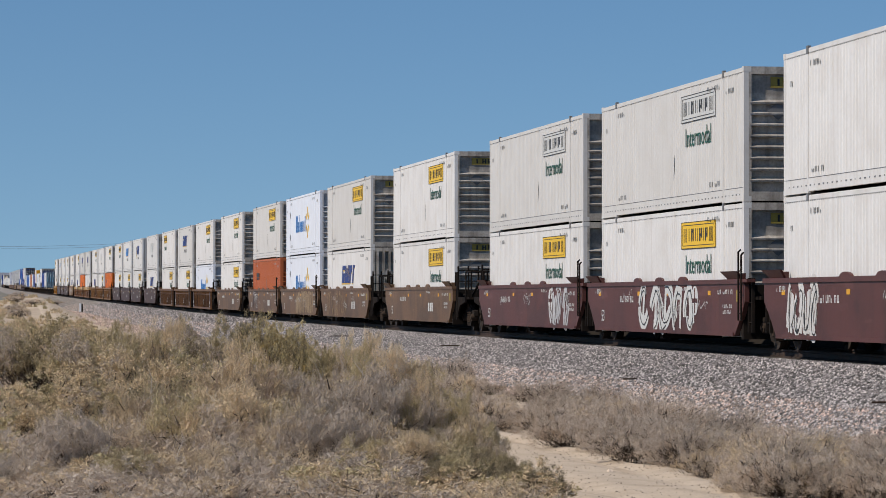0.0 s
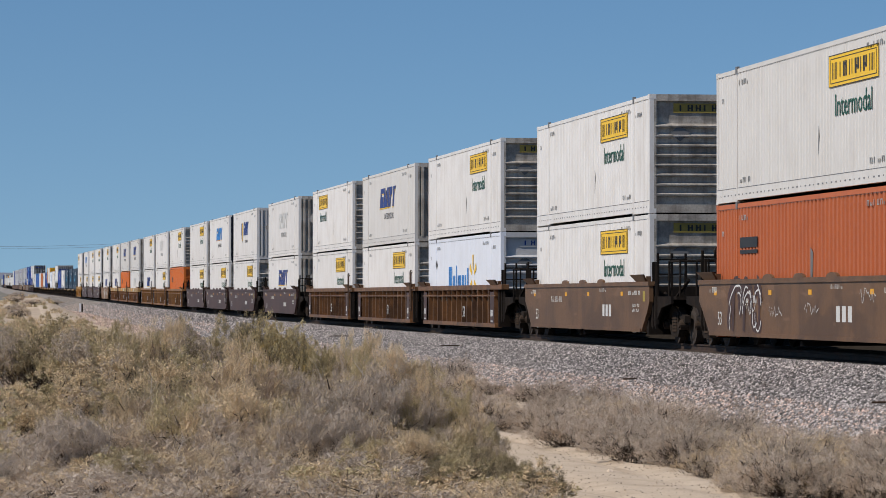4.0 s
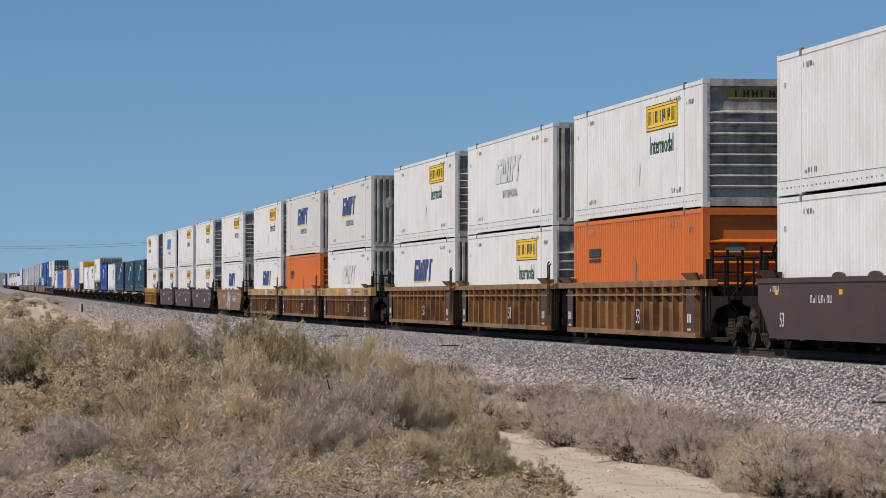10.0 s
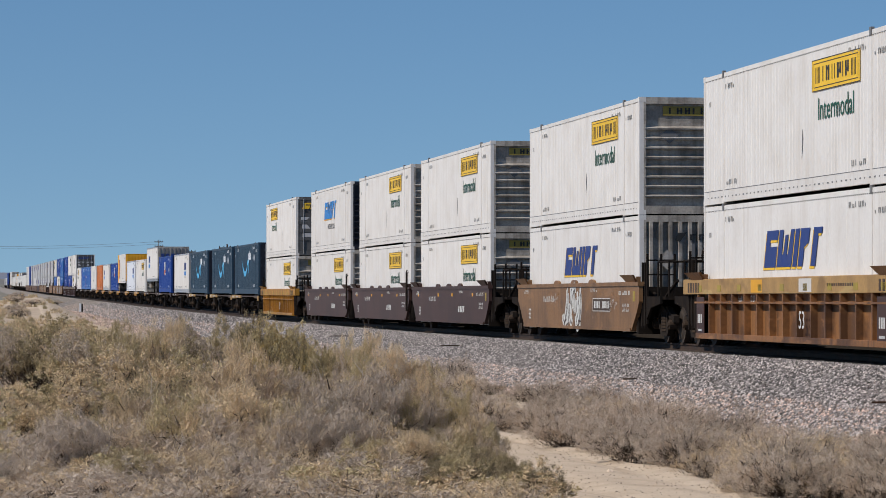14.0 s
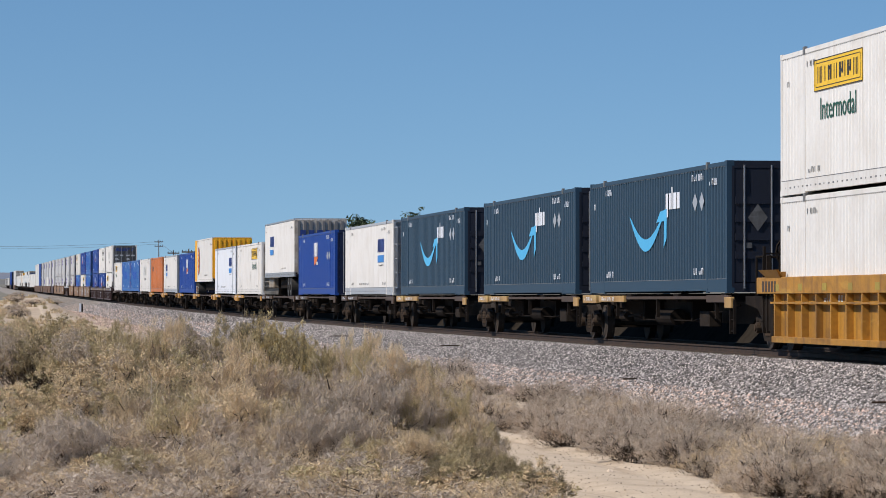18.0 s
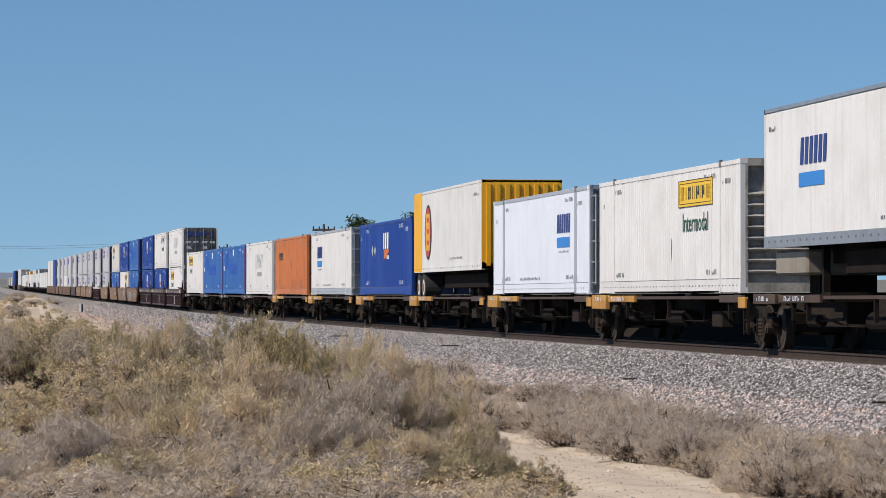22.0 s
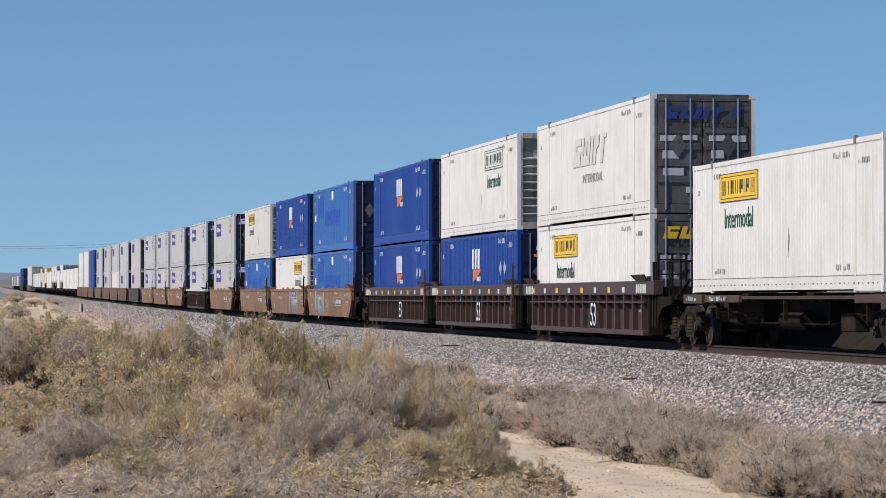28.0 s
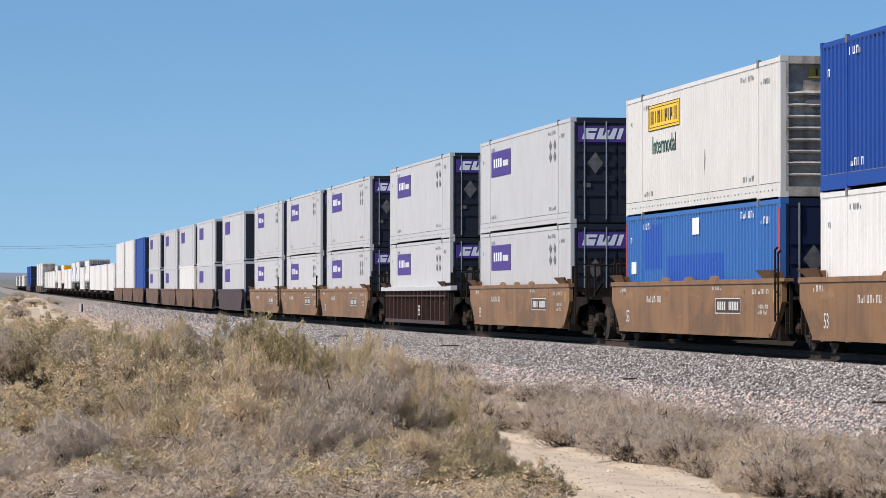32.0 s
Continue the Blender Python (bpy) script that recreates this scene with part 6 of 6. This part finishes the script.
for i in range(150):
    ss = -88 + 97 * rng.random() ** 1.4
    nn = rng.uniform(6.6, 8.9) if ss < -56 else rng.uniform(6.1, 9.4)
    if rng.random() < 0.5 and ss < -40:
        nn = rng.uniform(7.2, 8.9)
    me, lab = LOW[rng.choice((0, 0, 0, 1, 1, 2, 3))]
    ob = tagged(new("dry_tuft", me), lab, "dry brush", "low brush beside the road")
    x, y = spot(ss, nn)
    k = rng.uniform(0.5, 0.98)
    ob.matrix_basis = pose(x, y, ground_z(ss, nn) - 0.03, 0, 0, rng.uniform(0, 360)) @ Matrix.Diagonal((k, k, k * rng.uniform(0.75, 1.25), 1))


def scatter_far(name, count, s0, s1, n0, n1, size, seed, label, mats=(STRAW, OLIVE)):
    """Low scrub far off, joined in one mesh of many small bristling clumps."""
    g = np.random.default_rng(seed)
    base = np.array([(-0.5, 0, 0), (0.5, 0, 0), (0.25, 0.1, 0.7), (-0.3, -0.1, 0.8)])
    vs, fs = [], []
    for i in range(count):
        s, n = float(g.uniform(s0, s1)), float(g.uniform(n0, n1))
        x, y = spot(s, n)
        z = max(ground_z(s, n), ballast_z(s, n) if abs(n) < 5.6 else -9)
        for k in range(40):
            a = g.uniform(0, 6.28)
            q = g.uniform(0, 0.6)
            px, py = x + math.cos(a) * q * size, y + math.sin(a) * q * size
            hh = size * g.uniform(0.3, 0.8) * (1 - 0.5 * q)
            ww = size * 0.05
            o = g.normal(size=2) * 0.2 * size
            b = len(vs)
            vs += [(px - ww * math.sin(a), py + ww * math.cos(a), z), (px + ww * math.sin(a), py - ww * math.cos(a), z), (px + o[0], py + o[1], z + hh)]
            fs.append((b, b + 1, b + 2))
    me = bpy.data.meshes.new(name)
    me.from_pydata(vs, [], fs)
    me.update()
    for m in mats:
        me.materials.append(m)
    me.polygons.foreach_set("material_index", [(i // 40) % 3 // 2 for i in range(len(fs))])
    return tagged(new(name, me), label, "scrub", "", "stuff")


scatter_far("far_scrub", 420, 20, 260, 9.5, 19, 0.55, 71, "low dry scrub on the far sandy ground")
scatter_far("distant_scrub", 300, 260, 900, 8, 60, 1.1, 72, "sparse distant scrub")

stones("road_pebbles", 4200, -88, -40, 6.2, 11.4, 0.012, PEBBLE, "small pebbles strewn on the dirt road", 1.2)

# ---------- stones, marker and bits beside the line ----------
for i, (s, n, r) in enumerate(((-68.5, 8.7, 0.10), (-74.5, 8.3, 0.07), (-66.0, 8.0, 0.06), (-79.0, 9.6, 0.05), (-62.0, 9.3, 0.05), (-71.0, 6.2, 0.08))):
    bm = bmesh.new()
    bmesh.ops.create_icosphere(bm, subdivisions=2, radius=r)
    rr = random.Random(80 + i)
    for v in bm.verts:
        v.co *= rr.uniform(0.75, 1.15)
    me = mesh_of(bm, "rock")
    me.materials.append(PEBBLE)
    ob = tagged(new("rock", me), "small pale angular rock by the dirt road", "rock", "rocks by the road")
    ob.matrix_basis = Matrix.Translation((*spot(s, n), ground_z(s, n) + r * 0.35))
mp = thing("marker_post", "short white and dark trackside marker post", "marker post")
mx_, my_ = spot(221, 5.6)
mp.matrix_basis = pose(mx_, my_, rail_z(221) - 0.9, 0, 0, 8)
part("post", box(-0.10, 0.10, -0.06, 0.06, -0.2, 0.85), BRIGHT, mp)
part("dark_face", box(0.10, 0.26, -0.05, 0.05, -0.2, 0.8), IRON, mp)
for i, (s, n, ln, a) in enumerate(((-71.5, 3.6, 1.0, 20), (-52.0, 3.9, 0.8, 60), (-20.0, 2.9, 1.5, 50), (8.0, 3.0, 1.8, 35))):
    bm = cyl(bmesh.new(), (-ln / 2, 0, 0), (ln / 2, 0, 0), 0.018, 6)
    me = mesh_of(bm, "stick")
    me.materials.append(DECKBROWN)
    ob = tagged(new("steel_scrap", me), "dark rusty bar lying on the ballast", "scrap bar", "scrap on the ballast")
    ob.matrix_basis = pose(*spot(s, n), ballast_z(s, n) + 0.06, 0, 0, a)


# ---------- poles, wires, trees and hills far behind ----------
def through_air(px_, d):
    return (px_ - 784) / 6057 * d


def pole(px_, d, top, arm, arms=1):
    x = through_air(px_, d)
    t = thing("utility_pole", "dark wooden utility pole with crossarm far behind", "utility pole", "utility poles")
    t.matrix_basis = pose(x, d, 0)
    part("pole", cyl(bmesh.new(), (0, 0, -3), (0, 0, top), 0.20, 8, 0.12), WOOD, t)
    for k in range(arms):
        a = part("crossarm", box(-arm / 2, arm / 2, -0.09, 0.09, top - 0.75 - k * 1.3, top - 0.5 - k * 1.3), WOOD, t)
        for u in (-0.46, -0.2, 0.2, 0.46):
            part("insulator", cyl(bmesh.new(), (u * arm, 0, top - 0.5 - k * 1.3), (u * arm, 0, top - 0.25 - k * 1.3), 0.07, 6), IRON, a)


POLES = [(281, 1040, 20.2, 2.6, 2), (307, 730, 12.3, 2.5, 1), (334, 640, 11.2, 2.6, 1), (402, 520, 10.0, 2.5, 1), (573, 363, 9.45, 2.4, 1), (-320, 1040, 20.0, 2.6, 2)]
for p in POLES:
    pole(*p)
for k, (za, zb) in enumerate(((19.6, 19.9), (18.9, 19.3))):
    bm = bmesh.new()
    a = Vector((through_air(281, 1040) + 0.9 * (k - 1), 1040, za))
    b = Vector((through_air(-320, 1040) + 0.9 * (k - 1), 1040, zb))
    pts = [a.lerp(b, i / 12) - Vector((0, 0, 1.6 * (1 - (2 * i / 12 - 1) ** 2))) for i in range(13)]
    for p, q in zip(pts, pts[1:]):
        cyl(bm, p, q, 0.028, 4)
    ob = tagged(new("overhead_wire", mesh_of(bm, "wire")), "thin dark overhead wire sagging between poles", "wire", "overhead wires")
    ob.data.materials.append(WOOD)
bm = bmesh.new()
a = Vector((through_air(281, 1040), 1040, 19.5))
b = Vector((through_air(307, 730), 730, 11.7))
cyl(bm, a, b, 0.03, 4)
ob = tagged(new("overhead_wire", mesh_of(bm, "wire")), "thin dark overhead wire running down to a lower pole", "wire", "overhead wires")
ob.data.materials.append(WOOD)

TREELEAF = mat("dark_tree_leaf", (0.06, 0.085, 0.035), 0.8, dirt=(0.03, 0.05, 0.02), dirt_amt=0.5, island=0.4, scale=2)


def far_tree(px_, d, top, wide, seed):
    rnd = random.Random(seed)
    t = thing("tree", "dark green tree far behind the train", "tree", "distant trees")
    t.matrix_basis = pose(through_air(px_, d), d, 0)
    bm = cyl(bmesh.new(), (0, 0, -2), (0, 0, top * 0.7), 0.28, 8, 0.12)
    for k in range(6):
        a = rnd.uniform(0, 6.28)
        cyl(bm, (0, 0, top * 0.45), (math.cos(a) * wide * 0.35, math.sin(a) * wide * 0.35, top * rnd.uniform(0.6, 0.85)), 0.1, 5, 0.04)
    part("trunk", bm, WOOD, t)
    g = np.random.default_rng(seed)
    vs, fs = [], []
    for c in range(26):
        a, q = g.uniform(0, 6.28), g.uniform(0, 1) ** 0.5
        cx, cy, cz = math.cos(a) * q * wide * 0.42, math.sin(a) * q * wide * 0.42, top * g.uniform(0.48, 0.96)
        for i in range(70):
            p = np.array((cx, cy, cz)) + g.normal(size=3) * 0.42
            u, w = g.normal(size=3) * 0.2, g.normal(size=3) * 0.2
            b = len(vs)
            vs += [tuple(p), tuple(p + u), tuple(p + w)]
            fs.append((b, b + 1, b + 2))
    me = bpy.data.meshes.new("crown")
    me.from_pydata(vs, [], fs)
    me.update()
    part("crown", me, TREELEAF, t)


far_tree(637, 420, 11.9, 2.6, 91)
far_tree(738, 380, 10.9, 2.2, 92)
far_tree(730, 392, 11.0, 1.6, 93)


def ridge(name, d, z0, z1, rough, seed, material, label):
    """A low range of hills across the distance, rising to the left."""
    vs, fs = [], []
    n = 160
    for i in range(n + 1):
        x = -2600 + i * 5200 / n
        u = (x / d * 6057 + 784) / 1568
        top = z0 + (z1 - z0) * smooth(1.1, -0.3, u) + rough * noise.noise((x * 0.006, seed, 0)) + rough * 0.4 * noise.noise((x * 0.03, seed, 1))
        vs += [(x, d - 500, 0), (x, d - 160, top * 0.55), (x, d, top)]
    for i in range(n):
        for k in range(2):
            a = i * 3 + k
            fs.append((a, a + 3, a + 4, a + 1))
    me = bpy.data.meshes.new(name)
    me.from_pydata(vs, [], fs)
    me.update()
    me.materials.append(material)
    return tagged(new(name, me), label, "hills", "", "structure")


ridge("backdrop_hills", 4300, 26, 40, 5.0, 2.0, HILLM, "hazy blue-grey hills on the horizon")
ridge("backdrop_rise", 2700, 10, 20, 2.0, 7.0, mat("distant_scrubland", (0.17, 0.165, 0.155), 1.0, dirt=(0.13, 0.135, 0.12), dirt_amt=0.6, scale=0.01), "pale brown distant scrubland rise")


def motions():
    for ob, s, z in MOVERS:
        walk(ob, [(float(t), on_track(s - run(t), z)) for t in range(0, 33, 2)])


motions()
